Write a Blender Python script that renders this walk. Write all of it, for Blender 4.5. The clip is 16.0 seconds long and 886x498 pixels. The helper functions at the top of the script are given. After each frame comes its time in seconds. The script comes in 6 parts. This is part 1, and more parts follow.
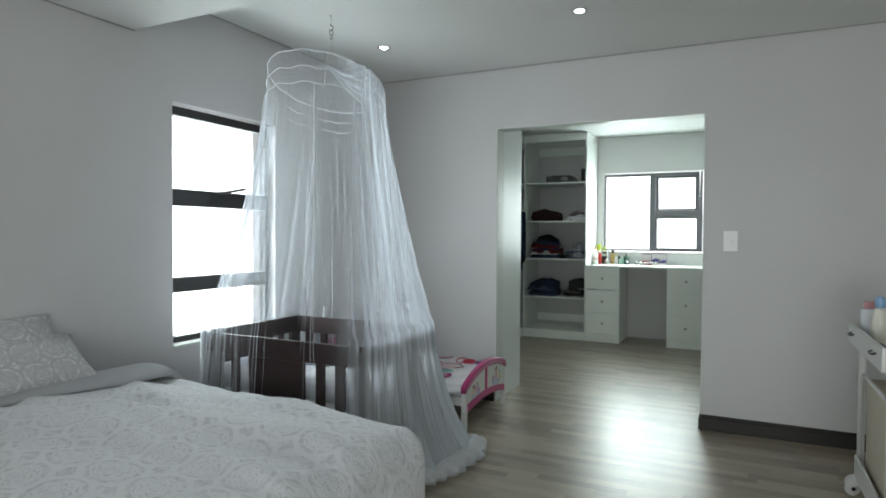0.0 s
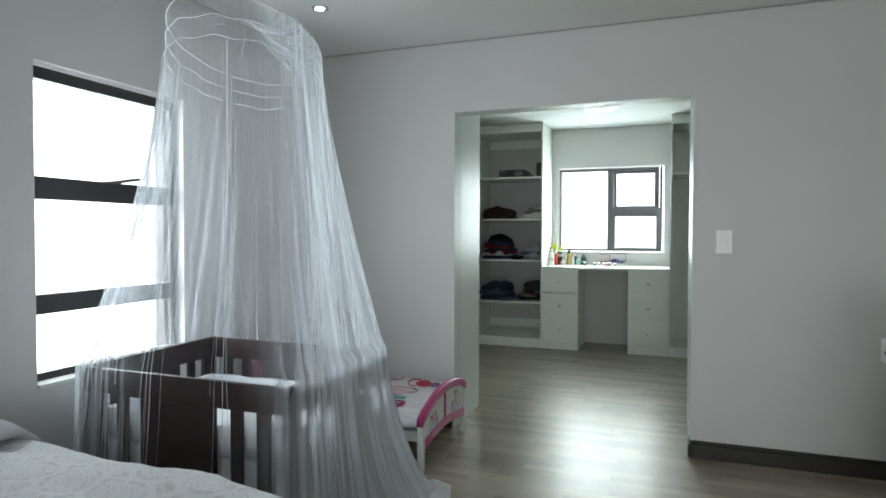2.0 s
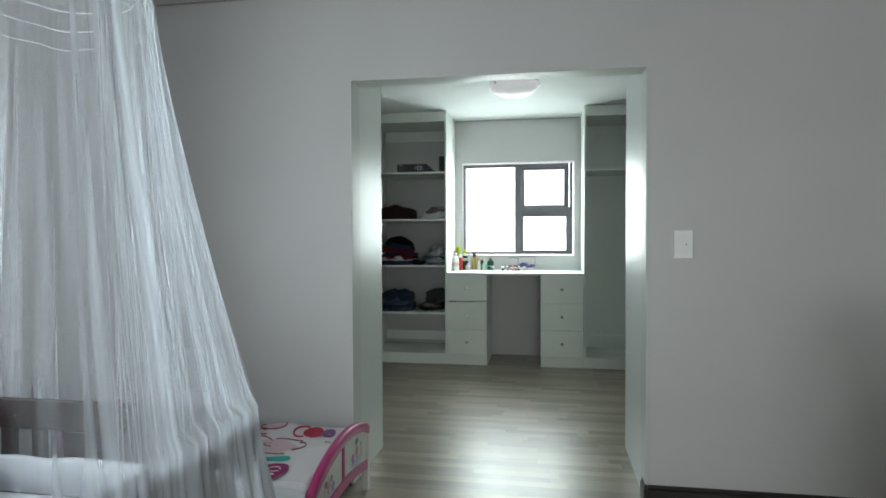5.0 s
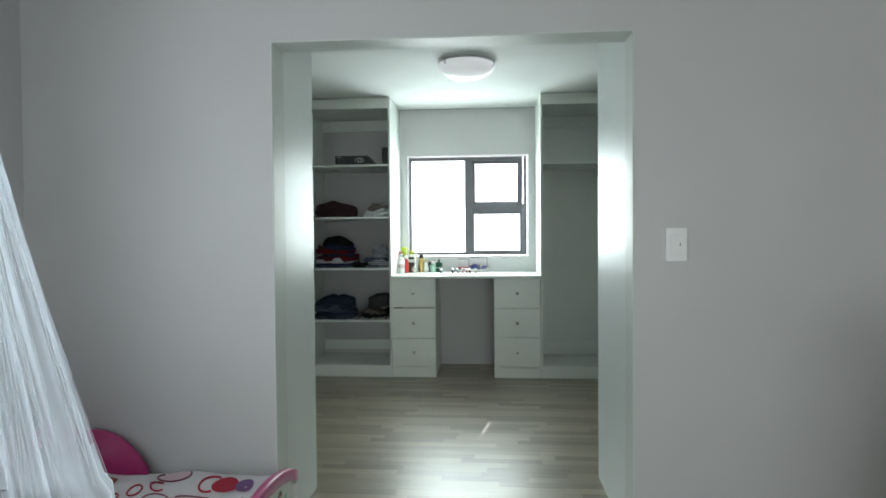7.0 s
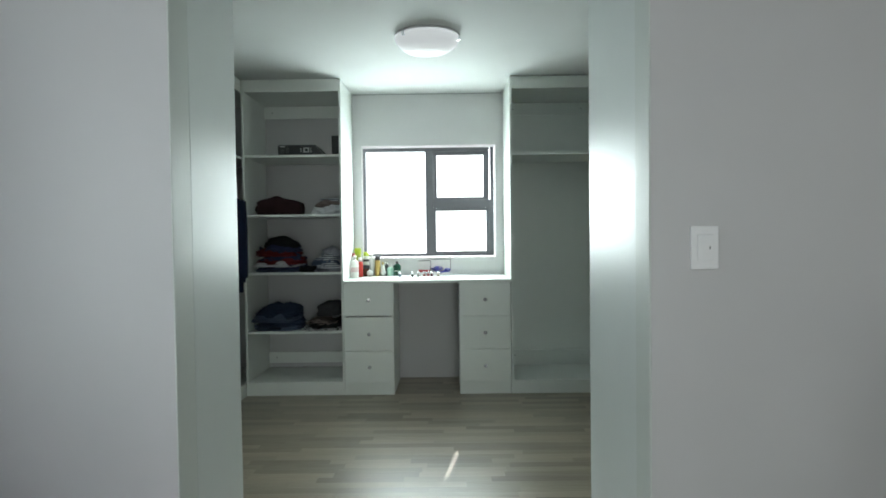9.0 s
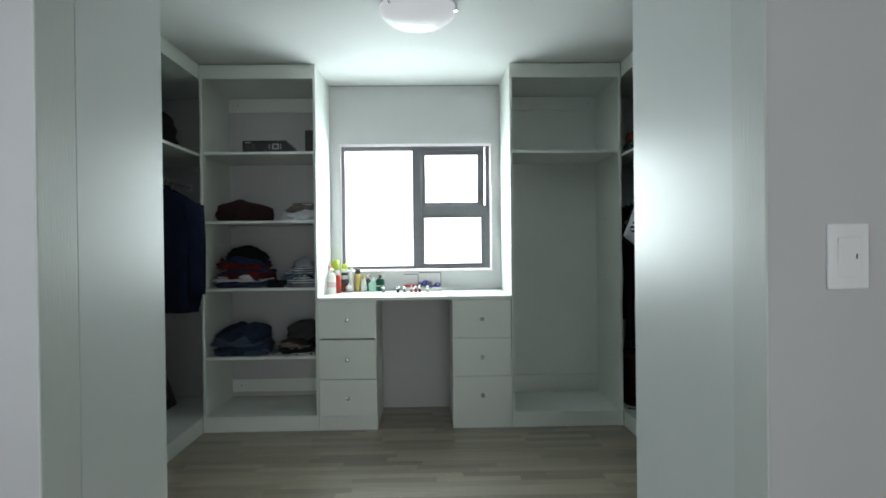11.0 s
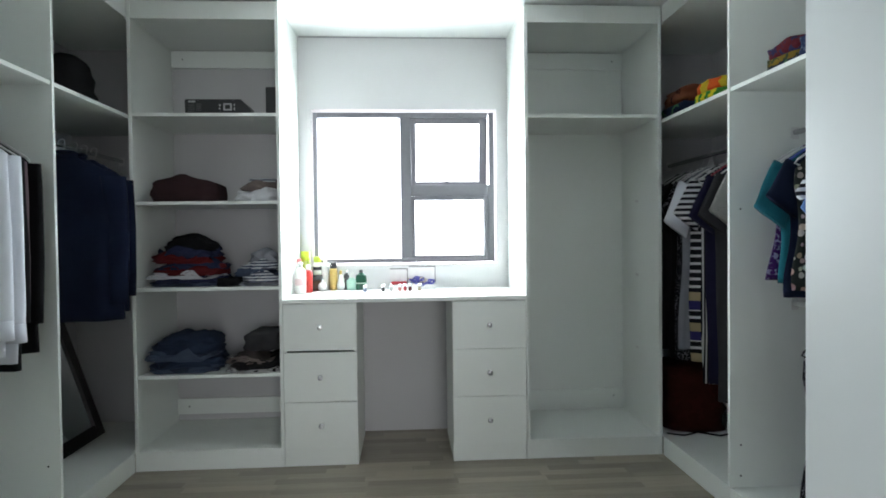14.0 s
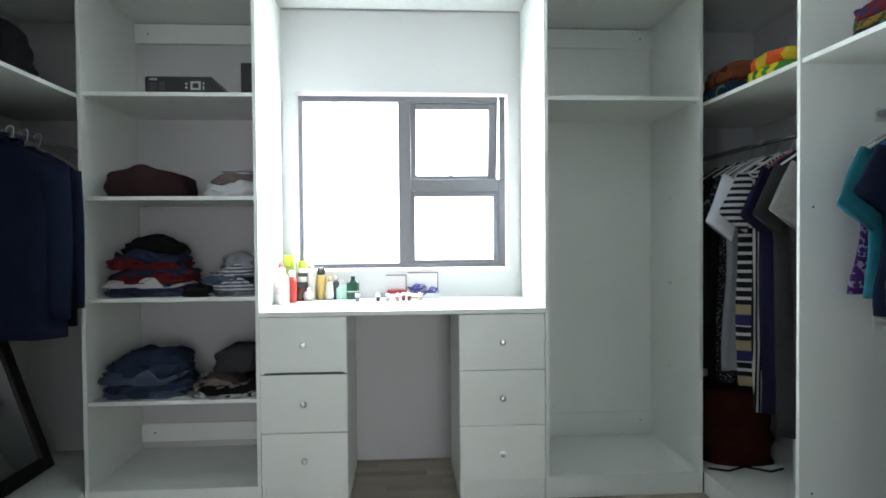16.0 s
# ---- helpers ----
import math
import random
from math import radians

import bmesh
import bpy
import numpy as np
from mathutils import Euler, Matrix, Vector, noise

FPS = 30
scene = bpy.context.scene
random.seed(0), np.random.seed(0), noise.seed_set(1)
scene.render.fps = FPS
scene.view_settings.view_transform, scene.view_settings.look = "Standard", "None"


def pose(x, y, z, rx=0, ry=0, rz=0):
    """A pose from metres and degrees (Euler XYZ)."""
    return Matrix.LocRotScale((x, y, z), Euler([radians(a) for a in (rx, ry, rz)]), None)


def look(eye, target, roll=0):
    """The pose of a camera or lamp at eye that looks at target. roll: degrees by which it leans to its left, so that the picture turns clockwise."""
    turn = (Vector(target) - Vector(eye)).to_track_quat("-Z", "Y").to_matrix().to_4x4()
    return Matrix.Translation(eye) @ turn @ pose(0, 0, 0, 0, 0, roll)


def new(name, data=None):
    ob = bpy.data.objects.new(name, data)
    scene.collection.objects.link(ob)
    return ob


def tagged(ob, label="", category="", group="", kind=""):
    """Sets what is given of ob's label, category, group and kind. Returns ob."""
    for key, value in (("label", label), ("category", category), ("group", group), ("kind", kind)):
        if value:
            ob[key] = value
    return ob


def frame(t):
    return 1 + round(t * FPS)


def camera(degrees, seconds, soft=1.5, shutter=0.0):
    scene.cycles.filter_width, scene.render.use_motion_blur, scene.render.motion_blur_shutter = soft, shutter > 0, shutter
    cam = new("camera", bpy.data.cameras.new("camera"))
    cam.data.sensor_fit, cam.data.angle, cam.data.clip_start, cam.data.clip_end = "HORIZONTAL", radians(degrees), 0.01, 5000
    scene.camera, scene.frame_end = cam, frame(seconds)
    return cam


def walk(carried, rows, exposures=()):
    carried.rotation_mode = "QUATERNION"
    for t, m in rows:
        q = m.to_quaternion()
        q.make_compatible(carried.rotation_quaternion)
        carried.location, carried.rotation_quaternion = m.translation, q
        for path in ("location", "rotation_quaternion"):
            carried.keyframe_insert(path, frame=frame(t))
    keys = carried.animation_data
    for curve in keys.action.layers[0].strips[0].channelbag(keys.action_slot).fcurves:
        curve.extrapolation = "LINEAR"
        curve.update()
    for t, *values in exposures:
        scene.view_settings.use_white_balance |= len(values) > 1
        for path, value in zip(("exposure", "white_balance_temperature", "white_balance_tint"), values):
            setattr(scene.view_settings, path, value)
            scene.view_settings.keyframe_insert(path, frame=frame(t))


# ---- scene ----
cam = camera(72.2, 16.0, 1.75)
PATH = [
    (0, (-0.024, -0.352, 1.270), (-0.906, 1.442, 1.225), 0.36),
    (0.5, (-0.139, -0.204, 1.278), (-0.973, 1.613, 1.232), 0.29),
    (1, (-0.220, -0.068, 1.277), (-1.009, 1.769, 1.232), 0.16),
    (1.5, (-0.303, 0.082, 1.286), (-1.047, 1.938, 1.238), 0.16),
    (2, (-0.383, 0.221, 1.285), (-1.079, 2.096, 1.235), 0.17),
    (2.5, (-0.444, 0.336, 1.276), (-1.086, 2.230, 1.227), 0.20),
    (3, (-0.507, 0.485, 1.279), (-1.094, 2.396, 1.233), 0.07),
    (3.5, (-0.563, 0.612, 1.285), (-1.087, 2.542, 1.243), -0.01),
    (4, (-0.617, 0.742, 1.278), (-1.083, 2.687, 1.238), -0.10),
    (4.5, (-0.674, 0.866, 1.284), (-1.074, 2.825, 1.243), -0.17),
    (7, (-0.814, 1.546, 1.287), (-0.969, 3.540, 1.241), -0.44),
    (7.5, (-0.857, 1.674, 1.285), (-0.967, 3.670, 1.237), -0.57),
    (8, (-0.862, 1.816, 1.282), (-0.930, 3.814, 1.231), -0.63),
    (8.5, (-0.861, 1.978, 1.283), (-0.899, 3.977, 1.232), -0.61),
    (9, (-0.863, 2.141, 1.298), (-0.881, 4.140, 1.244), -0.72),
    (11.5, (-0.941, 2.926, 1.258), (-0.888, 4.926, 1.254), -0.64),
    (12, (-0.942, 3.070, 1.243), (-0.882, 5.069, 1.242), -0.66),
    (12.5, (-0.959, 3.220, 1.253), (-0.886, 5.219, 1.252), -0.71),
    (13, (-0.996, 3.385, 1.250), (-0.905, 5.383, 1.249), -0.66),
    (13.5, (-1.025, 3.515, 1.239), (-0.915, 5.512, 1.217), -0.65),
    (14, (-1.033, 3.637, 1.251), (-0.911, 5.633, 1.211), -0.65),
    (14.5, (-1.028, 3.747, 1.263), (-0.900, 5.742, 1.219), -0.62),
    (15, (-1.035, 3.838, 1.261), (-0.903, 5.834, 1.222), -0.54),
    (15.5, (-1.039, 3.979, 1.252), (-0.910, 5.975, 1.214), -0.50),
    (16, (-1.040, 4.131, 1.263), (-0.909, 6.127, 1.222), -0.49),
]
EXPOSURES = [(0.0, -0.02, 6500, 8.5), (2.5, -0.06, 6500, 9), (4.5, -0.16, 6500, 9.5), (7.0, 0.06, 6450, 9), (9.0, 0.04, 6430, 9), (11.5, -0.05, 6400, 13), (12.0, -0.04, 6390, 14), (12.5, 0.08, 6380, 16), (13.0, 0.28, 6380, 18), (14.0, 0.68, 6380, 19), (15.0, 0.77, 6380, 19), (16.0, 0.81, 6380, 19)]
walk(cam, [(t, look(eye, target, roll)) for t, eye, target, roll in PATH], EXPOSURES)

# ---- world, daylight, lamps ----
world = bpy.data.worlds.new("sky")
scene.world = world
world.use_nodes = True
wn = world.node_tree.nodes
sky = wn.new("ShaderNodeTexSky")
sky.sky_type, sky.sun_disc = "NISHITA", False
sky.sun_elevation, sky.sun_rotation = radians(41), radians(11)
world.node_tree.links.new(sky.outputs[0], wn["Background"].inputs[0])
wn["Background"].inputs[1].default_value = 0.1

BED_DAY, CLOSET_DAY, REAR_DAY = 33.0, 50.0, 16.8   # radiance of the daylight at the panes
DAY_COLOUR, CLOSET_COLOUR, REAR_COLOUR = (0.855, 0.970, 0.990), (0.832, 0.985, 0.970), (0.945, 0.995, 0.965)


def daylight(name, m, w, h, radiance, colour=DAY_COLOUR):
    """Daylight coming in through one pane, w by h metres, shining along the local -z."""
    lamp = bpy.data.lights.new(name, "AREA")
    lamp.shape, lamp.size, lamp.size_y = "RECTANGLE", w, h
    lamp.energy = radiance * math.pi * w * h * 0.25
    lamp.color = colour
    lamp.spread = radians(165)
    ob = new(name, lamp)
    ob.matrix_world = m
    return ob


sun_data = bpy.data.lights.new("sun", "SUN")
sun_data.energy, sun_data.angle, sun_data.color = 5.0, radians(0.5), (1.0, 0.95, 0.88)
sun = new("sun", sun_data)
sun.matrix_world = look((0.36 * 4, 2.06 * 4, 1.74 * 4), (0, 0, 0))

# ---- materials ----


def material(name, rough=0.5, metal=0.0):
    m = bpy.data.materials.new(name)
    m.use_nodes = True
    b = m.node_tree.nodes["Principled BSDF"]
    b.inputs["Roughness"].default_value = rough
    b.inputs["Metallic"].default_value = metal
    return m, m.node_tree.nodes, m.node_tree.links, b


def node(nodes, kind, **props):
    n = nodes.new(kind)
    for k, v in props.items():
        if k == "operation":
            n.operation = v
        elif k == "blend_type":
            n.blend_type = v
        elif k == "data_type":
            n.data_type = v
    return n


def calc(nodes, links, op, a, b=None):
    n = node(nodes, "ShaderNodeMath", operation=op)
    for i, v in enumerate((a, b)):
        if v is None:
            continue
        if isinstance(v, (int, float)):
            n.inputs[i].default_value = v
        else:
            links.new(v, n.inputs[i])
    return n.outputs[0]


def blend(nodes, links, fac, a, b):
    n = nodes.new("ShaderNodeMix")
    n.data_type = "RGBA"
    for sock, v in ((n.inputs[0], fac), (n.inputs[6], a), (n.inputs[7], b)):
        if isinstance(v, tuple):
            sock.default_value = (*v, 1)[:4]
        elif isinstance(v, (int, float)):
            sock.default_value = v
        else:
            links.new(v, sock)
    return n.outputs[2]


def noise_tex(nodes, links, coord, scale, detail=4.0, stretch=None):
    n = nodes.new("ShaderNodeTexNoise")
    n.inputs["Scale"].default_value = scale
    n.inputs["Detail"].default_value = detail
    if stretch:
        mp = nodes.new("ShaderNodeMapping")
        mp.inputs["Scale"].default_value = stretch
        links.new(coord, mp.inputs[0])
        coord = mp.outputs[0]
    links.new(coord, n.inputs["Vector"])
    return n.outputs["Fac"]


def ramp(nodes, links, fac, lo, hi):
    n = nodes.new("ShaderNodeMapRange")
    n.inputs[1].default_value, n.inputs[2].default_value = lo, hi
    links.new(fac, n.inputs[0])
    return n.outputs[0]


def bump(nodes, links, bsdf, height, strength, distance=0.002):
    n = nodes.new("ShaderNodeBump")
    n.inputs["Strength"].default_value, n.inputs["Distance"].default_value = strength, distance
    links.new(height, n.inputs["Height"])
    links.new(n.outputs[0], bsdf.inputs["Normal"])


def position(nodes):
    return nodes.new("ShaderNodeNewGeometry").outputs["Position"]


def painted(name, colour, rough, grain=160.0, relief=0.12, vary=0.06, stretch=None):
    """Rolled or brushed paint: faint roller texture and slow unevenness."""
    m, n, l, b = material(name, rough)
    p = position(n)
    slow = noise_tex(n, l, p, 1.3, 3)
    dark = tuple(c * (1 - vary) for c in colour)
    l.new(blend(n, l, ramp(n, l, slow, 0.3, 0.7), dark, colour), b.inputs["Base Color"])
    fine = noise_tex(n, l, p, grain, 3, stretch)
    bump(n, l, b, fine, relief, 0.0012)
    l.new(calc(n, l, "ADD", calc(n, l, "MULTIPLY", noise_tex(n, l, p, 9, 3), 0.10), rough - 0.05), b.inputs["Roughness"])
    return m


def plain(name, colour, rough=0.4, metal=0.0, vary=0.12, scale=30.0, relief=0.05, transmission=0.0):
    m, n, l, b = material(name, rough, metal)
    tc = n.new("ShaderNodeTexCoord").outputs["Object"]
    f = noise_tex(n, l, tc, scale, 4)
    l.new(blend(n, l, f, tuple(c * (1 - vary) for c in colour), tuple(min(1, c * (1 + vary)) for c in colour)), b.inputs["Base Color"])
    if relief:
        bump(n, l, b, noise_tex(n, l, tc, scale * 6, 3), relief, 0.001)
    b.inputs["Transmission Weight"].default_value = transmission
    return m


def cloth(name, colour, second=None, pattern="", size=0.03, vary=0.25):
    """Woven cloth: thread relief, faded unevenness and, where given, a printed pattern in a second colour."""
    m, n, l, b = material(name, 0.95)
    b.inputs["Specular IOR Level"].default_value = 0.12
    tc = n.new("ShaderNodeTexCoord").outputs["Object"]
    f = noise_tex(n, l, tc, 14, 5)
    base = blend(n, l, f, tuple(c * (1 - vary) for c in colour), tuple(min(1, c * (1 + vary)) for c in colour))
    if pattern in ("hstripe", "vstripe"):
        s = n.new("ShaderNodeSeparateXYZ")
        l.new(tc, s.inputs[0])
        line = calc(n, l, "FRACT", calc(n, l, "DIVIDE", s.outputs[2 if pattern == "hstripe" else 0], size))
        base = blend(n, l, calc(n, l, "GREATER_THAN", line, 0.62 if size > 0.04 else 0.5), base, second)
    elif pattern == "rugby":
        s = n.new("ShaderNodeSeparateXYZ")
        l.new(tc, s.inputs[0])
        line = calc(n, l, "FRACT", calc(n, l, "DIVIDE", s.outputs[2], size))
        low = calc(n, l, "LESS_THAN", s.outputs[2], 0.40)
        wide = calc(n, l, "FRACT", calc(n, l, "DIVIDE", s.outputs[2], size * 4))
        base = blend(n, l, calc(n, l, "GREATER_THAN", line, 0.66), base, second)
        base = blend(n, l, calc(n, l, "MULTIPLY", low, calc(n, l, "LESS_THAN", wide, 0.28)), base, (0.34, 0.28, 0.16))
        base = blend(n, l, calc(n, l, "MULTIPLY", low, calc(n, l, "GREATER_THAN", wide, 0.70)), base, (0.03, 0.025, 0.11))
    elif pattern == "print":
        v = n.new("ShaderNodeTexVoronoi")
        v.inputs["Scale"].default_value = 1 / size
        l.new(tc, v.inputs["Vector"])
        w = noise_tex(n, l, tc, 2.2 / size, 3)
        k = calc(n, l, "GREATER_THAN", calc(n, l, "ADD", v.outputs["Distance"], calc(n, l, "MULTIPLY", w, 0.5)), 0.90)
        base = blend(n, l, k, base, second)
    elif pattern == "floral":
        v = n.new("ShaderNodeTexVoronoi")
        v.inputs["Scale"].default_value = 1 / size
        l.new(tc, v.inputs["Vector"])
        hue = n.new("ShaderNodeHueSaturation")
        hue.inputs["Saturation"].default_value, hue.inputs["Value"].default_value = 0.6, 0.55
        l.new(v.outputs["Color"], hue.inputs["Color"])
        k = calc(n, l, "LESS_THAN", v.outputs["Distance"], 0.42)
        base = blend(n, l, k, base, blend(n, l, 0.45, hue.outputs[0], second))
    elif pattern == "dots":
        v = n.new("ShaderNodeTexVoronoi")
        v.inputs["Scale"].default_value = 1 / size
        v.inputs["Randomness"].default_value = 0.15
        l.new(tc, v.inputs["Vector"])
        base = blend(n, l, calc(n, l, "LESS_THAN", v.outputs["Distance"], 0.13), base, second)
    elif pattern == "bands":
        s = n.new("ShaderNodeSeparateXYZ")
        l.new(tc, s.inputs[0])
        line = calc(n, l, "ADD", s.outputs[1], calc(n, l, "MULTIPLY", noise_tex(n, l, tc, 12, 2), 0.05))
        k = calc(n, l, "GREATER_THAN", calc(n, l, "FRACT", calc(n, l, "DIVIDE", line, size)), 0.5)
        base = blend(n, l, k, base, second)
    l.new(base, b.inputs["Base Color"])
    bump(n, l, b, noise_tex(n, l, tc, 420, 2), 0.25, 0.001)
    return m


def laminate_material():
    """Grey-brown laminate: narrow printed strips of uneven length and tone, long grain, satin lacquer."""
    m, n, l, b = material("laminate_floor", 0.3)
    p = position(n)
    s = n.new("ShaderNodeSeparateXYZ")
    l.new(p, s.inputs[0])
    row = calc(n, l, "FLOOR", calc(n, l, "DIVIDE", s.outputs[1], 0.0643))
    wr = n.new("ShaderNodeTexWhiteNoise")
    wr.noise_dimensions = "1D"
    l.new(row, wr.inputs["W"])
    cell = calc(n, l, "FLOOR", calc(n, l, "ADD", calc(n, l, "DIVIDE", s.outputs[0], 0.46), calc(n, l, "MULTIPLY", wr.outputs["Value"], 7.3)))
    comb = n.new("ShaderNodeCombineXYZ")
    l.new(row, comb.inputs[0])
    l.new(cell, comb.inputs[1])
    wc = n.new("ShaderNodeTexWhiteNoise")
    wc.noise_dimensions = "2D"
    l.new(comb.outputs[0], wc.inputs["Vector"])
    tone = wc.outputs["Value"]
    off = n.new("ShaderNodeVectorMath")
    off.operation = "MULTIPLY_ADD"
    l.new(wc.outputs["Color"], off.inputs[0])
    off.inputs[1].default_value = (5, 5, 5)
    l.new(p, off.inputs[2])
    grain = noise_tex(n, l, off.outputs[0], 4.0, 6, (1.2, 26, 1))
    fine = noise_tex(n, l, off.outputs[0], 30.0, 3, (1, 16, 1))
    mixv = calc(n, l, "ADD", calc(n, l, "MULTIPLY", tone, 0.42), calc(n, l, "MULTIPLY", grain, 0.50))
    base = blend(n, l, ramp(n, l, mixv, 0.12, 0.92), (0.172, 0.141, 0.101), (0.495, 0.434, 0.332))
    base = blend(n, l, calc(n, l, "MULTIPLY", ramp(n, l, fine, 0.55, 0.75), 0.3), base, (0.10, 0.08, 0.062))
    l.new(base, b.inputs["Base Color"])
    l.new(calc(n, l, "ADD", calc(n, l, "MULTIPLY", fine, 0.10), FLOOR_ROUGH), b.inputs["Roughness"])
    b.inputs["Specular IOR Level"].default_value = 1.0
    bump(n, l, b, grain, 0.06, 0.001)
    return m


def duvet_material(name="printed_duvet_cotton", ground=(0.695, 0.715, 0.755), ink=(0.54, 0.54, 0.585), size=0.165):
    """White cotton with a printed grey medallion lattice."""
    m, n, l, b = material(name, 0.85)
    b.inputs["Sheen Weight"].default_value = 0.2
    uv = n.new("ShaderNodeUVMap").outputs[0]
    s = n.new("ShaderNodeSeparateXYZ")
    warp = n.new("ShaderNodeVectorMath")
    warp.operation = "SCALE"
    warp.inputs["Scale"].default_value = 1 / size
    l.new(uv, warp.inputs[0])
    l.new(warp.outputs[0], s.inputs[0])
    fx = calc(n, l, "SUBTRACT", calc(n, l, "FRACT", s.outputs[0]), 0.5)
    fy = calc(n, l, "SUBTRACT", calc(n, l, "FRACT", s.outputs[1]), 0.5)
    r = calc(n, l, "SQRT", calc(n, l, "ADD", calc(n, l, "MULTIPLY", fx, fx), calc(n, l, "MULTIPLY", fy, fy)))
    a = calc(n, l, "ARCTAN2", fy, fx)
    petals = calc(n, l, "MULTIPLY", calc(n, l, "COSINE", calc(n, l, "MULTIPLY", a, 8.0)), 0.03)
    rim = calc(n, l, "LESS_THAN", calc(n, l, "ABSOLUTE", calc(n, l, "SUBTRACT", r, 0.415)), 0.045)
    lace = calc(n, l, "GREATER_THAN", calc(n, l, "SINE", calc(n, l, "MULTIPLY", calc(n, l, "ADD", r, petals), 62.0)), 0.25)
    flower = calc(n, l, "MULTIPLY", calc(n, l, "LESS_THAN", r, 0.34), lace)
    diamond = calc(n, l, "GREATER_THAN", calc(n, l, "ADD", calc(n, l, "ABSOLUTE", fx), calc(n, l, "ABSOLUTE", fy)), 0.80)
    k = calc(n, l, "MAXIMUM", calc(n, l, "MAXIMUM", rim, flower), diamond)
    worn = noise_tex(n, l, uv, 48, 5)
    k = calc(n, l, "MULTIPLY", k, ramp(n, l, worn, 0.38, 0.62))
    l.new(blend(n, l, k, ground, ink), b.inputs["Base Color"])
    bump(n, l, b, noise_tex(n, l, uv, 30, 7), 0.62, 0.010)
    return m


def net_material():
    """Sheer white net: mostly open, denser where the threads gather into folds."""
    m, n, l, b = material("sheer_net", 0.9)
    uv = n.new("ShaderNodeUVMap").outputs[0]
    streak = noise_tex(n, l, uv, 1.0, 3, (95, 1.1, 1))
    thin = noise_tex(n, l, uv, 1.0, 2, (260, 1.2, 1))
    s = n.new("ShaderNodeSeparateXYZ")
    l.new(uv, s.inputs[0])
    loose = noise_tex(n, l, uv, 1.0, 2, (9, 0.5, 1))

    def swell(centre, power):
        # more cloth drawn together on one side of the hoop
        c = calc(n, l, "COSINE", calc(n, l, "SUBTRACT", calc(n, l, "MULTIPLY", s.outputs[0], 2 * math.pi), math.radians(centre)))
        return calc(n, l, "POWER", calc(n, l, "MAXIMUM", c, 0.0), power)

    gather = calc(n, l, "ADD", calc(n, l, "MULTIPLY", swell(20, 2), 0.85), calc(n, l, "MULTIPLY", swell(-145, 6), 0.28))
    gather = calc(n, l, "ADD", gather, calc(n, l, "MULTIPLY", swell(125, 2), 0.30))
    gather = calc(n, l, "MULTIPLY", calc(n, l, "MAXIMUM", gather, 0.06), ramp(n, l, loose, 0.18, 0.60))
    folds = calc(n, l, "MULTIPLY", ramp(n, l, streak, 0.46, 0.72), calc(n, l, "ADD", calc(n, l, "MULTIPLY", gather, 0.52), 0.10))
    threads = calc(n, l, "MULTIPLY", ramp(n, l, thin, 0.64, 0.72), 0.10)
    pooled = calc(n, l, "MULTIPLY", ramp(n, l, s.outputs[1], 0.55, 0.85), calc(n, l, "MULTIPLY", gather, 0.95))
    dense = calc(n, l, "ADD", calc(n, l, "ADD", folds, threads), calc(n, l, "ADD", pooled, calc(n, l, "MULTIPLY", gather, 0.34)))
    hem = calc(n, l, "MULTIPLY", calc(n, l, "MULTIPLY", ramp(n, l, s.outputs[1], 0.60, 0.84), swell(32, 1.5)), calc(n, l, "ADD", calc(n, l, "MULTIPLY", streak, 0.9), 0.30))
    dense = calc(n, l, "ADD", dense, hem)
    dense = calc(n, l, "MINIMUM", calc(n, l, "ADD", dense, NET_DENSITY), 0.93)
    parted = calc(n, l, "MULTIPLY", ramp(n, l, swell(-76, 1), 0.80, 0.93), ramp(n, l, s.outputs[1], 0.15, 0.6))
    dense = calc(n, l, "MULTIPLY", dense, calc(n, l, "SUBTRACT", 1.0, calc(n, l, "MULTIPLY", parted, 0.8)))
    out = n["Material Output"]
    clear = n.new("ShaderNodeBsdfTransparent")
    white = n.new("ShaderNodeBsdfDiffuse")
    white.inputs[0].default_value = (0.88, 0.93, 1.0, 1)
    back = n.new("ShaderNodeBsdfTranslucent")
    back.inputs[0].default_value = (0.88, 0.93, 1.0, 1)
    half = n.new("ShaderNodeMixShader")
    half.inputs[0].default_value = 0.5
    l.new(white.outputs[0], half.inputs[1])
    l.new(back.outputs[0], half.inputs[2])
    mix = n.new("ShaderNodeMixShader")
    l.new(dense, mix.inputs[0])
    l.new(clear.outputs[0], mix.inputs[1])
    l.new(half.outputs[0], mix.inputs[2])
    l.new(mix.outputs[0], out.inputs[0])
    return m


def glowing(name, colour, strength):
    m, n, l, b = material(name, 0.4)
    b.inputs["Emission Color"].default_value = (*colour, 1)
    b.inputs["Emission Strength"].default_value = strength
    return m


FLOOR_ROUGH, NET_DENSITY = 0.295, 0.03
WALL = painted("wall_paint", (0.584, 0.576, 0.582), 0.46, 130, 0.15)
CEIL = painted("ceiling_paint", (0.76, 0.77, 0.76), 0.8, 150, 0.1)
ENAMEL = painted("jamb_enamel", (0.64, 0.675, 0.645), 0.46, 40, 0.95, 0.07, (6, 6, 0.5))
ENAMEL.node_tree.nodes["Principled BSDF"].inputs["Specular IOR Level"].default_value = 0.4
MELAMINE = painted("white_melamine", (0.832, 0.864, 0.828), 0.38, 300, 0.03, 0.03)
# the same melamine in a darker copy, so the end panels look less lit
MELAMINE_DIM = painted("white_melamine_dimmed", (0.675, 0.712, 0.700), 0.40, 300, 0.03, 0.04)
LAMINATE = laminate_material()
SKIRT = plain("dark_stained_skirting", (0.014, 0.010, 0.009), 0.5, scale=12)
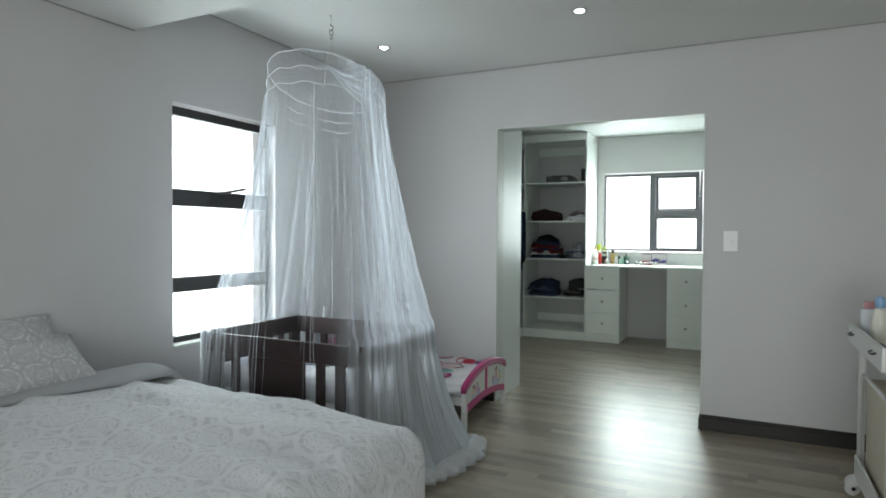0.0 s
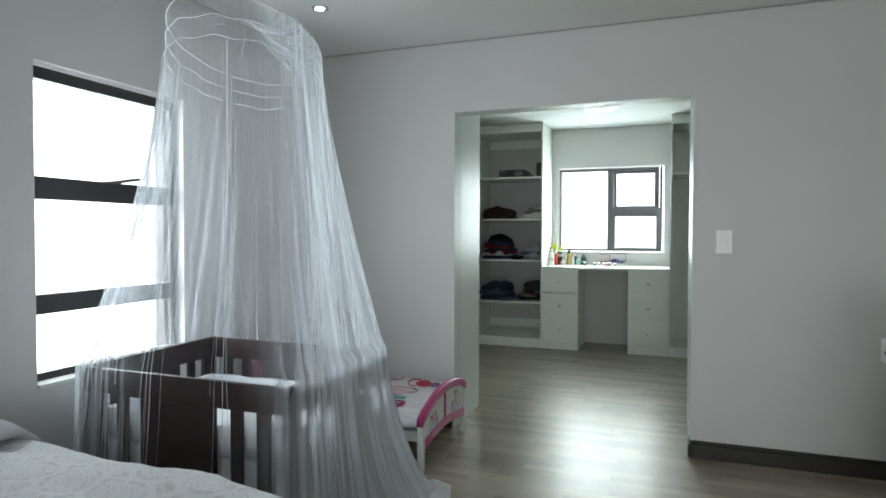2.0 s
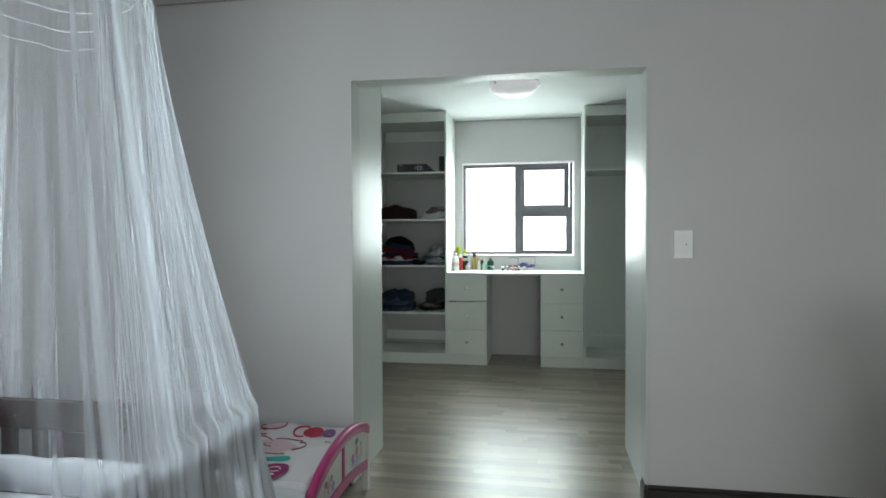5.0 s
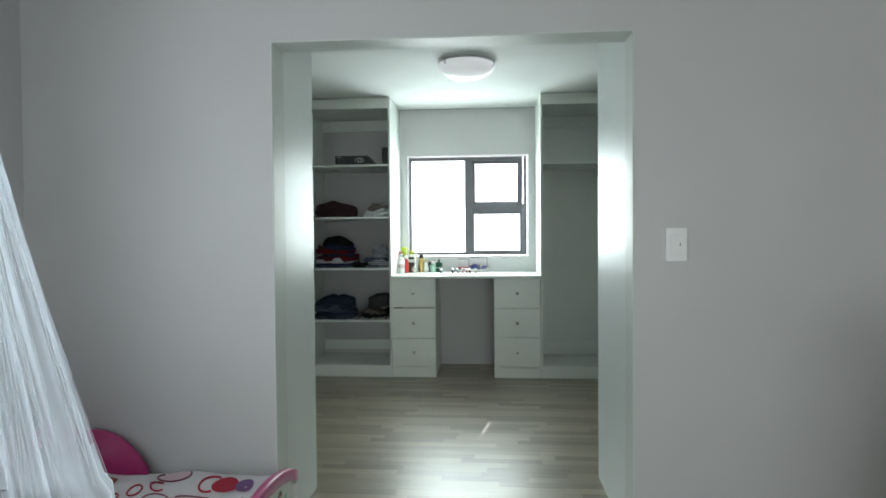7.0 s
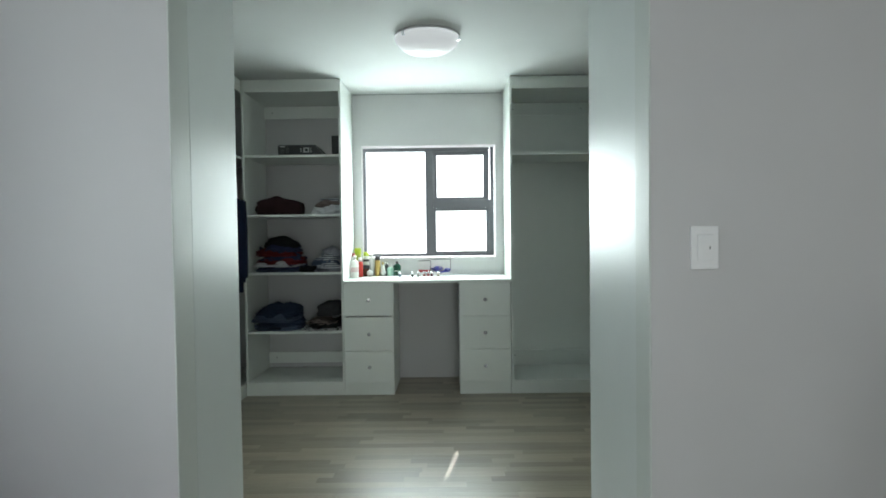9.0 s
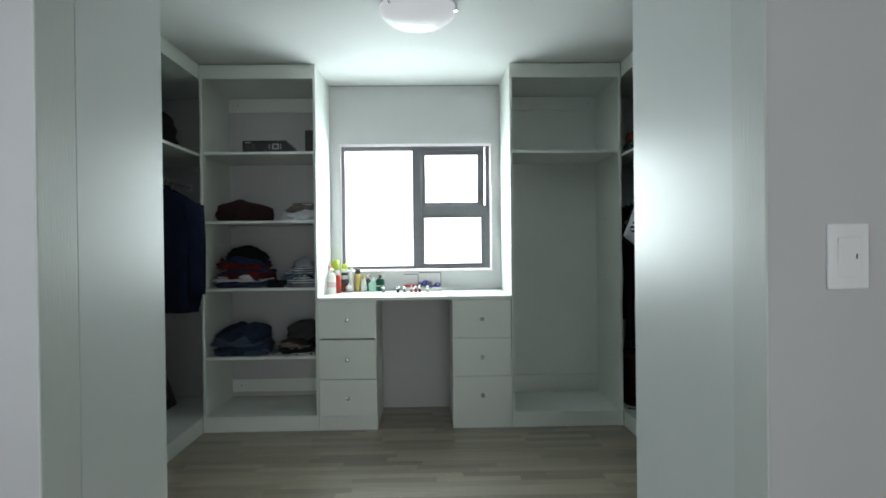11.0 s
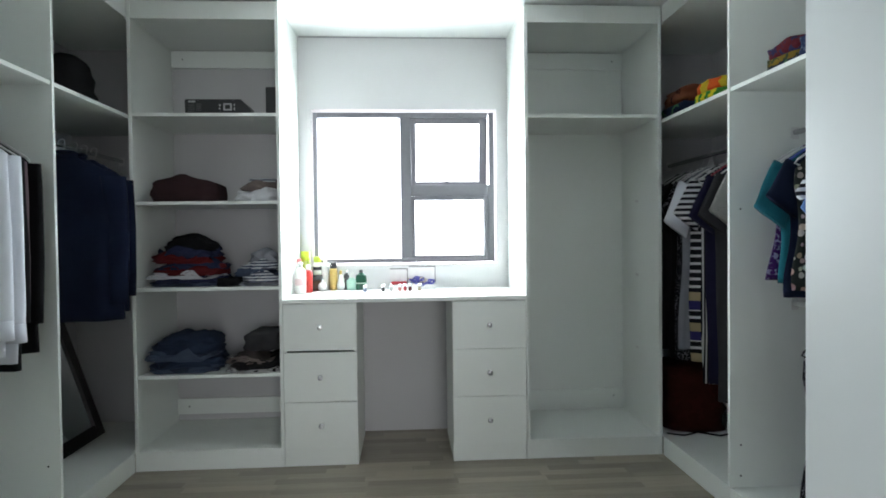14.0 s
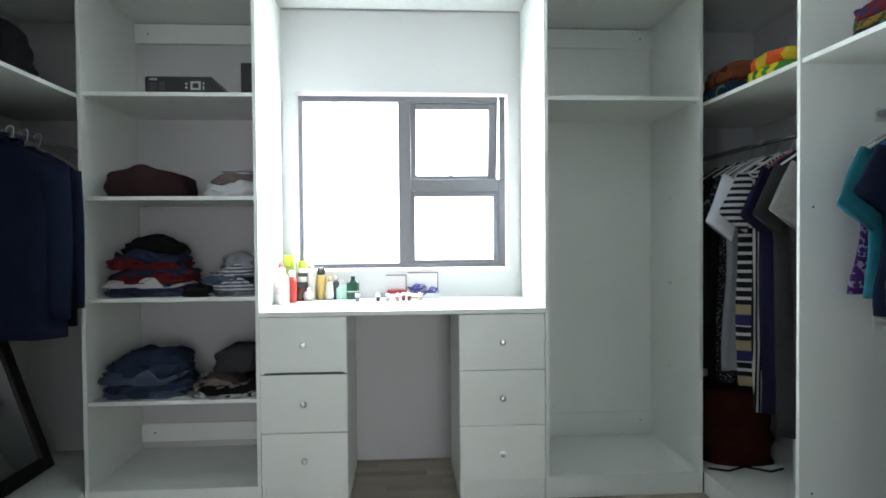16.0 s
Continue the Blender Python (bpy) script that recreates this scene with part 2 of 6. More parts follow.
ALU = plain("dark_bronze_aluminium", (0.030, 0.029, 0.030), 0.38, 0.3, scale=60)
# the window's bronze lightened to grey, for the glare of the daylight around it
ALU_GLARE = plain("glare_lightened_aluminium", (0.155, 0.155, 0.170), 0.45, 0.3, scale=60)
GLASS = plain("window_glass", (0.95, 0.97, 0.97), 0.05, transmission=1.0, relief=0)
NET = net_material()
DUVET = duvet_material()
PILLOWCASE = duvet_material("printed_pillowcase", (0.47, 0.465, 0.48), (0.68, 0.68, 0.70), 0.115)
SHEET = cloth("grey_sateen", (0.42, 0.43, 0.45), vary=0.06)
WHITE_CLOTH = cloth("white_cotton", (0.74, 0.75, 0.78), vary=0.05)
ESPRESSO = plain("espresso_wood", (0.024, 0.011, 0.011), 0.55, scale=9)
ESPRESSO.node_tree.nodes["Principled BSDF"].inputs["Specular IOR Level"].default_value = 0.25
PINK = plain("pink_plastic", (0.43, 0.028, 0.165), 0.35)
WHITE_PLASTIC = plain("white_plastic", (0.70, 0.70, 0.69), 0.35, vary=0.04)
CHROME = plain("chrome", (0.75, 0.76, 0.78), 0.15, 1.0, vary=0.03, relief=0)
CRYSTAL = plain("cut_crystal", (0.85, 0.86, 0.88), 0.06, 0.6, vary=0.02, relief=0)
BLACK = plain("black_card", (0.018, 0.018, 0.020), 0.5)
STEEL = plain("dark_steel", (0.08, 0.08, 0.085), 0.35, 0.9)
SHADOW_LINE = plain("grey_shadow_strip", (0.34, 0.34, 0.34), 0.8)
HOLE = plain("shadow_gap_black", (0.02, 0.02, 0.02), 0.8)

# ---- building helpers ----


def part(name, bm, mat, parent=None, label="", smooth=False):
    """Links a bmesh as one mesh object, under a thing or a part."""
    me = bpy.data.meshes.new(name)
    bmesh.ops.recalc_face_normals(bm, faces=bm.faces)
    bm.to_mesh(me)
    bm.free()
    if smooth:
        me.polygons.foreach_set("use_smooth", [True] * len(me.polygons))
    me.materials.append(mat)
    ob = new(name, me)
    if parent is not None:
        ob.parent = parent
    if label:
        tagged(ob, label)
    return ob


def thing(name, at, label, category, group="", turn=0.0):
    ob = new(name)
    ob.matrix_world = pose(*at, 0, 0, turn)
    ob.empty_display_size = 0.05
    return tagged(ob, label, category, group)


def box(x0, x1, y0, y1, z0, z1, edge=0.0, bm=None, steps=2):
    own = bm or bmesh.new()
    made = bmesh.ops.create_cube(own, size=1)["verts"]
    m = Matrix.LocRotScale(((x0 + x1) / 2, (y0 + y1) / 2, (z0 + z1) / 2), None, (x1 - x0, y1 - y0, z1 - z0))
    bmesh.ops.transform(own, matrix=m, verts=made)
    if edge:
        edges = list({e for v in made for e in v.link_edges})
        bmesh.ops.bevel(own, geom=edges, offset=edge, segments=steps, affect="EDGES", profile=0.5)
    return own


def lathe(profile, n=20, at=(0, 0, 0), bm=None, sides=None):
    """A turned body from (radius, height) pairs."""
    own = bm or bmesh.new()
    rings = []
    for r, z in profile:
        rings.append([own.verts.new((at[0] + r * math.cos(2 * math.pi * i / n), at[1] + r * math.sin(2 * math.pi * i / n), at[2] + z)) for i in range(n)])
    for a, c in zip(rings, rings[1:]):
        for i in range(n):
            own.faces.new((a[i], a[(i + 1) % n], c[(i + 1) % n], c[i]))
    own.faces.new(rings[0])
    own.faces.new(rings[-1])
    return own


def tube(points, r, n=8, bm=None):
    own = bm or bmesh.new()
    pts = [Vector(p) for p in points]
    rings = []
    for i, p in enumerate(pts):
        d = (pts[min(i + 1, len(pts) - 1)] - pts[max(i - 1, 0)]).normalized()
        ref = Vector((0, 0, 1)) if abs(d.z) < 0.9 else Vector((0, 1, 0))
        a = d.cross(ref).normalized()
        c = d.cross(a)
        rings.append([own.verts.new(p + r * (math.cos(2 * math.pi * k / n) * a + math.sin(2 * math.pi * k / n) * c)) for k in range(n)])
    for a, c in zip(rings, rings[1:]):
        for k in range(n):
            own.faces.new((a[k], a[(k + 1) % n], c[(k + 1) % n], c[k]))
    own.faces.new(rings[0])
    own.faces.new(rings[-1])
    return own


def loft(rings, bm=None, caps=True):
    own = bm or bmesh.new()
    vs = [[own.verts.new(p) for p in ring] for ring in rings]
    n = len(vs[0])
    for a, c in zip(vs, vs[1:]):
        for k in range(n):
            own.faces.new((a[k], a[(k + 1) % n], c[(k + 1) % n], c[k]))
    if caps:
        own.faces.new(vs[0])
        own.faces.new(vs[-1])
    return own


def wobble(x, y, z, scale, amount):
    return noise.noise(Vector((x, y, z)) * scale) * amount


# ---- the shell: bedroom (south) and dressing room (north) ----
LEFT, RIGHT, SOUTH, NORTH, PART, PBACK = -2.79, 2.4, -2.6, 7.57, 3.989, 4.124
CL, CR = -3.10, 1.01            # dressing room side walls
OL, OR, OH = -1.706, -0.249, 2.083
CEIL_Z, DROP_Z, DROP_Y = 2.535, 2.295, 1.73
T = 0.2


def structure(name, bm, mat, label, category="wall"):
    return tagged(part(name, bm, mat), label, category, "", "structure")


# bedroom window opening in the west wall
WY0, WY1, WZ0, WZ1 = 1.955, 2.76, 0.645, 1.985
bm = box(LEFT - T, LEFT, SOUTH - T, WY0, 0, 2.75)
box(LEFT - T, LEFT, WY1, PART, 0, 2.75, bm=bm)
box(LEFT - T, LEFT, WY0, WY1, 0, WZ0, bm=bm)
box(LEFT - T, LEFT, WY0, WY1, WZ1, 2.75, bm=bm)
structure("wall_west", bm, WALL, "smooth plastered wall painted pale warm grey")
# partition with the wide doorless opening
bm = box(LEFT - T, OL, PART, PBACK, 0, 2.75)
box(OR, RIGHT + T, PART, PBACK, 0, 2.75, bm=bm)
box(OL, OR, PART, PBACK, OH, 2.75, bm=bm)
structure("wall_partition", bm, WALL, "pale grey plastered partition with a wide doorless opening")
# painted lining of the opening
bm = box(OL - 0.001, OL + 0.006, PART - 0.003, PBACK - 0.002, 0.001, OH, 0.003)
box(OR - 0.006, OR + 0.001, PART - 0.003, PBACK - 0.002, 0.001, OH, 0.003, bm)
box(OL + 0.006, OR - 0.006, PART - 0.003, PBACK - 0.002, OH - 0.006, OH + 0.001, 0.003, bm)
structure("trim_opening", bm, ENAMEL, "brushed glossy enamel on the edges of the opening", "trim")
structure("wall_east", box(RIGHT, RIGHT + T, SOUTH - T, PART, 0, 2.75), WALL, "plain pale grey painted wall")
# south wall with the glazed door that lights the room from behind
bm = box(LEFT, -1.2, SOUTH - T, SOUTH, 0, 2.75)
box(1.6, RIGHT, SOUTH - T, SOUTH, 0, 2.75, bm=bm)
box(-1.2, 1.6, SOUTH - T, SOUTH, 2.1, 2.75, bm=bm)
structure("wall_south", bm, WALL, "pale grey painted wall around a glazed door")
# dressing room walls, with the window in the north wall
NX0, NX1, NZ0, NZ1 = -1.63, -0.437, 1.075, 2.075
bm = box(CL - T, NX0, NORTH, NORTH + T, 0, 2.75)
box(NX1, CR + T, NORTH, NORTH + T, 0, 2.75, bm=bm)
box(NX0, NX1, NORTH, NORTH + T, 0, NZ0, bm=bm)
box(NX0, NX1, NORTH, NORTH + T, NZ1, 2.75, bm=bm)
structure("wall_north", bm, WALL, "pale painted wall around the dressing room window")
structure("wall_closet_west", box(CL - T, CL, PBACK, NORTH, 0, 2.75), WALL, "plain painted wall behind the wardrobes")
structure("wall_closet_east", box(CR, CR + T, PBACK, NORTH, 0, 2.75), WALL, "plain painted wall behind the wardrobes")
structure("ceiling_bedroom", box(LEFT - T, RIGHT + T, DROP_Y, PART, CEIL_Z, CEIL_Z + 0.1), CEIL, "smooth white plasterboard ceiling", "ceiling")
structure("ceiling_drop", box(LEFT, RIGHT, SOUTH, DROP_Y, DROP_Z, CEIL_Z + 0.1, 0.004), CEIL, "lowered white plasterboard bulkhead", "ceiling")
structure("ceiling_closet", box(CL - T, CR + T, PBACK, NORTH, CEIL_Z, CEIL_Z + 0.1), CEIL, "smooth white plasterboard ceiling", "ceiling")
# ceiling cornices, the shadow line along them put in as a grey colour
bm = box(LEFT + 0.012, RIGHT, PART - 0.008, PART - 0.001, CEIL_Z - 0.008, CEIL_Z - 0.001, 0.001)
structure("trim_cornice_partition", bm, SHADOW_LINE, "thin cornice at the ceiling, coloured grey for its shadow line", "trim")
bm = box(LEFT + 0.001, LEFT + 0.008, DROP_Y + 0.001, PART - 0.012, CEIL_Z - 0.008, CEIL_Z - 0.001, 0.002)
structure("trim_cornice_west", bm, SHADOW_LINE, "thin cornice at the ceiling, coloured grey for its shadow line", "trim")
bm = box(LEFT + 0.001, LEFT + 0.008, SOUTH + 0.001, DROP_Y - 0.001, DROP_Z - 0.008, DROP_Z - 0.001, 0.002)
structure("trim_cornice_bulkhead", bm, SHADOW_LINE, "thin cornice under the bulkhead, coloured grey for its shadow line", "trim")
bm = box(-1.695, -0.375, NORTH - 0.010, NORTH - 0.001, CEIL_Z - 0.010, CEIL_Z - 0.001, 0.002)
structure("trim_cornice_north", bm, SHADOW_LINE, "thin cornice at the ceiling, coloured grey for its shadow line", "trim")


def skirting(name, x0, x1, y0, y1, along):
    bm = box(x0, x1, y0, y1, 0.001, 0.080, 0.003)
    if along == "x":
        box(x0, x1, y0 + 0.006, y1, 0.080, 0.100, 0.004, bm)
    elif along == "y2":
        box(x0 + 0.006, x1, y0 + 0.006, y1, 0.080, 0.100, 0.004, bm)
    else:
        box(x0, x1 - 0.006, y0, y1, 0.080, 0.100, 0.004, bm)
    structure(name, bm, SKIRT, "dark stained timber skirting board", "skirting")


skirting("baseboard_partition_east", OR + 0.004, RIGHT, PART - 0.018, PART - 0.0005, "x")
skirting("baseboard_return", OR - 0.015, OR + 0.003, PART - 0.018, PART + 0.10, "y2")
skirting("baseboard_partition_west", LEFT + 0.02, OL - 0.004, PART - 0.018, PART - 0.0005, "x")
skirting("baseboard_west", LEFT + 0.0005, LEFT + 0.018, SOUTH, PART - 0.02, "y")
# ---- windows ----


def bar(x0, x1, z0, z1, y0, y1, parent, name="frame_bar", edge=0.003):
    return part(name, box(x0, x1, y0, y1, z0, z1, edge), ALU_GLARE, parent)


def pane(x0, x1, z0, z1, y, parent):
    """A glass pane; y grows outward in the window's own frame."""
    return part("pane", box(x0, x1, y, y + 0.006, z0, z1), GLASS, parent)


SASH_OPEN = 9.0   # degrees


def north_window():
    w = thing("window_1", (0, NORTH, 0), "aluminium window lightened to grey for glare, with one fixed light and a top-hung sash ajar", "window")
    w["kind"] = "structure"
    x0, x1, z0, z1, d = -1.620, -0.452, 1.087, 2.058, 0.0
    y0, y1 = 0.022, 0.072
    bar(x0, x0 + 0.026, z0, z1, y0, y1, w, "window_frame")
    bar(x1 - 0.040, x1, z0, 1.590, y0, y1, w, "window_frame")
    bar(x1 - 0.032, x1, 1.5905, z1, y0, 0.039, w, "window_frame")
    bar(x0 + 0.026, x1 - 0.040, z1 - 0.034, z1, y0, y1, w, "window_frame")
    bar(x0 + 0.026, x1 - 0.040, z0, z0 + 0.028, y0, y1, w, "window_frame")
    bar(-1.062, -0.992, z0 + 0.028, z1 - 0.034, y0 - 0.003, 0.039, w, "mullion")
    bar(-0.992, x1 - 0.040, 1.518, 1.590, y0 - 0.002, 0.039, w, "transom")
    bar(-0.992, -0.970, z0 + 0.028, 1.518, y0 + 0.004, y1 - 0.004, w, "glazing_bead")
    bar(x1 - 0.070, x1 - 0.040, z0 + 0.028, 1.518, y0 + 0.004, y1 - 0.004, w, "glazing_bead")
    bar(-0.970, x1 - 0.070, 1.490, 1.518, y0 + 0.004, y1 - 0.004, w, "glazing_bead")
    bar(-0.970, x1 - 0.070, z0 + 0.028, z0 + 0.044, y0 + 0.004, y1 - 0.004, w, "glazing_bead")
    # sash, hinged at its top edge and standing slightly open
    sash = new("sash")
    sash.parent = w
    hinge = z1 - 0.036
    sash.matrix_local = pose(0, 0.040, hinge, SASH_OPEN, 0, 0)
    sx0, sx1, sh = -1.020, x1 - 0.038, hinge - 1.566
    bar(sx0, sx0 + 0.060, -sh, 0, 0, 0.03, sash, "sash_stile")
    bar(sx1 - 0.052, sx1, -sh, 0, 0, 0.03, sash, "sash_stile")
    bar(sx0 + 0.060, sx1 - 0.052, -0.034, 0, 0, 0.03, sash, "sash_rail")
    bar(sx0 + 0.060, sx1 - 0.052, -sh, -sh + 0.046, 0, 0.03, sash, "sash_rail")
    pane(sx0 + 0.060, sx1 - 0.052, -sh + 0.046, -0.034, 0.018, sash)
    h = tube([(-0.735, -0.010, -sh + 0.040), (-0.755, -0.026, -sh + 0.046), (-0.790, -0.030, -sh + 0.078)], 0.005)
    part("catch", h, STEEL, sash)
    pane(x0 + 0.026, -1.062, z0 + 0.028, z1 - 0.034, 0.045, w)
    pane(-0.970, x1 - 0.070, z0 + 0.044, 1.490, 0.045, w)

    def light(xa, xb, za, zb, m):
        return daylight("daylight_closet", m @ pose((xa + xb) / 2, 0, (za + zb) / 2, -90), xb - xa, zb - za, CLOSET_DAY, CLOSET_COLOUR)

    light(x0 + 0.026, -1.062, z0 + 0.028, z1 - 0.034, pose(0, NORTH + 0.040, 0))
    light(-0.970, x1 - 0.070, z0 + 0.044, 1.490, pose(0, NORTH + 0.040, 0))
    light(sx0 + 0.060, sx1 - 0.052, -sh + 0.046, -0.034, pose(0, NORTH + 0.040, hinge, SASH_OPEN, 0, 0) @ pose(0, 0.012, 0))


north_window()


def west_window():
    """Tall aluminium window with two transoms; built along x, turned so that outward is west."""
    w = thing("window_2", (LEFT, 0, 0), "tall black aluminium window with three panes and a small catch", "window", "", 90)
    w["kind"] = "structure"
    y0, y1, z0, z1 = WY0 + 0.012, WY1 - 0.012, WZ0 + 0.018, WZ1 - 0.010
    a, c = 0.050, 0.100

    def b(u0, u1, v0, v1, name, p0=a, p1=c):
        return part(name, box(u0, u1, p0, p1, v0, v1, 0.003), ALU, w)

    b(y0, y0 + 0.022, z0, z1, "window_frame")
    b(y1 - 0.030, y1, z0, z1, "window_frame")
    b(y0 + 0.022, y1 - 0.030, z1 - 0.052, z1, "window_frame")
    b(y0 + 0.022, y1 - 0.030, z0, z0 + 0.034, "window_frame")
    b(y0 + 0.022, y1 - 0.030, 1.425, 1.520, "transom", a - 0.008)
    b(y0 + 0.022, y1 - 0.030, 0.942, 1.026, "transom", a - 0.004)
    for za, zb in ((z0 + 0.034, 0.942), (1.026, 1.425), (1.520, z1 - 0.052)):
        part("pane", box(y0 + 0.022, y1 - 0.030, 0.075, 0.081, za, zb), GLASS, w)
        daylight("daylight_bedroom", pose(LEFT - 0.068, (y0 + y1) / 2 - 0.004, (za + zb) / 2, 0, -90, 0) @ pose(0, 0, 0, 0, 0, 90), y1 - y0 - 0.052, zb - za, BED_DAY)
    part("catch", tube([(2.300, 0.030, 1.512), (2.360, 0.005, 1.522), (2.470, -0.020, 1.545)], 0.008), ALU, w)
    part("window_sill", box(WY0 + 0.002, WY1 - 0.002, -0.012, 0.050, WZ0 + 0.001, WZ0 + 0.017, 0.003), ENAMEL, w, "painted white sill")


west_window()
# glazed door behind the start of the walk
gd = thing("door_glazed", (0.2, SOUTH, 0), "aluminium framed glazed sliding door", "door")
gd["kind"] = "structure"
for u0, u1, v0, v1 in ((-1.4, -1.34, 0, 2.1), (1.34, 1.4, 0, 2.1), (-0.04, 0.04, 0.06, 2.04), (-1.34, 1.34, 2.04, 2.1), (-1.34, 1.34, 0.0, 0.06)):
    part("door_frame", box(u0, u1, -0.12, -0.06, v0, v1, 0.003), ALU, gd)
for u0, u1 in ((-1.34, -0.04), (0.04, 1.34)):
    part("pane", box(u0, u1, -0.1, -0.094, 0.06, 2.04), GLASS, gd)
    daylight("daylight_rear", pose(0.2 + (u0 + u1) / 2, SOUTH - 0.085, 1.05, 90), u1 - u0, 1.98, REAR_DAY, REAR_COLOUR)

# ---- ceiling lights ----


def downlight(x, y):
    d = thing("downlight", (x, y, CEIL_Z), "small recessed round white downlight, switched on", "downlight", "ceiling downlights")
    ring = lathe([(0.030, -0.001), (0.046, -0.001), (0.046, -0.005), (0.040, -0.008), (0.031, -0.005)], 24)
    part("rim", ring, CHROME, d, smooth=True)
    part("lamp_face", lathe([(0.001, -0.010), (0.020, -0.010), (0.026, -0.006), (0.001, -0.006)], 24), DOWN_GLOW, d, "glowing lamp", True)


DOWN_GLOW = glowing("downlight_glow", (0.85, 0.95, 1.0), 14)
downlight(-2.21, 3.17)
downlight(-0.86, 3.06)
downlight(0.45, 3.12)
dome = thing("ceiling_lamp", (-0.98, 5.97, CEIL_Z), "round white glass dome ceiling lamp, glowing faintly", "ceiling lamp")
part("base_ring", lathe([(0.18, -0.001), (0.192, -0.001), (0.196, -0.022), (0.190, -0.028), (0.18, -0.028)], 48), WHITE_PLASTIC, dome, "white metal rim", True)
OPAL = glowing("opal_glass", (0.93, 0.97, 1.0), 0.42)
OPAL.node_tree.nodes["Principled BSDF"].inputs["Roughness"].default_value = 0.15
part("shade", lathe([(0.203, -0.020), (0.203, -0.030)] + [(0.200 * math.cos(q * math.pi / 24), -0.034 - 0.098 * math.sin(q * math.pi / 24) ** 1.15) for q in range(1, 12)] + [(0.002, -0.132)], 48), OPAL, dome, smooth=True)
for k in range(3):
    a = k * 2.094 + 0.3
    part("clip", box(-0.008, 0.008, 0.192, 0.212, -0.05, -0.012, 0.002), CHROME, dome).matrix_local = pose(0, 0, 0, 0, 0, math.degrees(a))

# ---- dressing room cabinets ----
FRONT, BASE, TH = 6.982, 0.108, 0.018
ROOF = 2.432


def carcass(t, x0, x1, y0, y1, shelves, left=True, right=True, rails=True, fascia=True):
    """An open cupboard whose front faces south, in the thing's own frame."""
    if left:
        part("side_panel", box(x0, x0 + TH, y0, y1, 0.002, CEIL_Z - 0.006, 0.001), MELAMINE, t)
    if right:
        part("side_panel", box(x1 - TH, x1, y0, y1, 0.002, CEIL_Z - 0.006, 0.001), MELAMINE, t)
    a, c = x0 + (TH if left else 0) + 0.0005, x1 - (TH if right else 0) - 0.0005
    part("base", box(a, c, y0 + 0.018, y1, BASE - TH, BASE, 0.001), MELAMINE, t)
    part("plinth", box(a, c, y0 + 0.002, y0 + 0.018, 0.002, BASE, 0.001), MELAMINE, t)
    part("top", box(a, c, y0 + 0.018, y1, ROOF + 0.004, ROOF + 0.022, 0.001), MELAMINE, t)
    if fascia:
        part("fascia", box(a, c, y0 + 0.001, y0 + 0.017, ROOF, CEIL_Z - 0.006, 0.001), MELAMINE, t)
    for z in shelves:
        part("shelf", box(a, c, y0 + 0.006, y1 - 0.004, z - 0.018, z, 0.001), MELAMINE, t)
        for px in (a, c - 0.012):
            part("shelf_peg", box(px, px + 0.012, y0 + 0.03, y0 + 0.042, z - 0.026, z - 0.0185, 0.002), WHITE_PLASTIC, t)
    if rails:
        for za, zb in ((2.325, 2.430), (0.148, 0.245)):
            part("back_rail", box(a, c, y1 - 0.020, y1 - 0.003, za, zb, 0.001), MELAMINE, t)
            for px in (a + 0.07, c - 0.07):
                part("screw_cap", lathe([(0.004, 0), (0.004, 0.002), (0.001, 0.003)], 8), HOLE, t).matrix_local = pose(px, y1 - 0.020, (za + zb) / 2, 90)


unit = thing("shelf_unit", (-2.105, FRONT, 0), "open white melamine shelving with folded clothes on four shelves", "shelf unit")
carcass(unit, -0.395, 0.398, 0, NORTH - FRONT - 0.002, (1.932, 1.458, 0.992, 0.518))
unit = thing("open_wardrobe", (0.02, FRONT, 0), "empty open white melamine wardrobe with one high shelf", "wardrobe")
carcass(unit, -0.388, 0.388, 0, NORTH - FRONT - 0.012, (1.926,))
part("back_panel", box(-0.370, 0.370, NORTH - FRONT - 0.0115, NORTH - FRONT - 0.001, BASE, ROOF), MELAMINE, unit)
for z in (1.45, 1.0, 0.55):
    part("cable_clip", box(0.362, 0.3695, 0.30, 0.33, z, z + 0.014, 0.002), WHITE_PLASTIC, unit)


def knob(parent, x, z):
    k = part("knob", lathe([(0.007, 0), (0.006, 0.008), (0.011, 0.011), (0.015, 0.017), (0.014, 0.022), (0.008, 0.027), (0.001, 0.028)], 10), CRYSTAL, parent, "faceted crystal knob")
    k.matrix_local = pose(x, -0.018, z, 90)
    part("rosette", lathe([(0.012, 0), (0.012, 0.002), (0.009, 0.004)], 16), CHROME, k)


def drawer_unit(xc, w, fronts, label):
    u = thing("drawer_unit", (xc, FRONT, 0), label, "drawer unit", "vanity drawer units")
    d = NORTH - FRONT - 0.06
    h = w / 2
    part("side_panel", box(-h, -h + TH, 0.002, d, 0.002, 0.896, 0.001), MELAMINE, u)
    part("side_panel", box(h - TH, h, 0.002, d, 0.002, 0.896, 0.001), MELAMINE, u)
    part("back_panel", box(-h + TH, h - TH, d - TH, d, 0.002, 0.896), MELAMINE, u)
    part("plinth", box(-h + TH, h - TH, 0.004, 0.02, 0.002, 0.100, 0.001), MELAMINE, u)
    for z0, z1, tip in fronts:
        f = part("drawer_front", box(-h + 0.002, h - 0.002, -0.018, 0.0, z0, z1, 0.0012), MELAMINE, u)
        f.matrix_local = pose(0, 0, 0, 0, tip, 0)
        knob(f, 0.0, (z0 + z1) / 2)
        part("drawer_box", box(-h + TH + 0.012, h - TH - 0.012, 0.002, d - 0.03, z0 + 0.02, z1 - 0.06), MELAMINE, u)


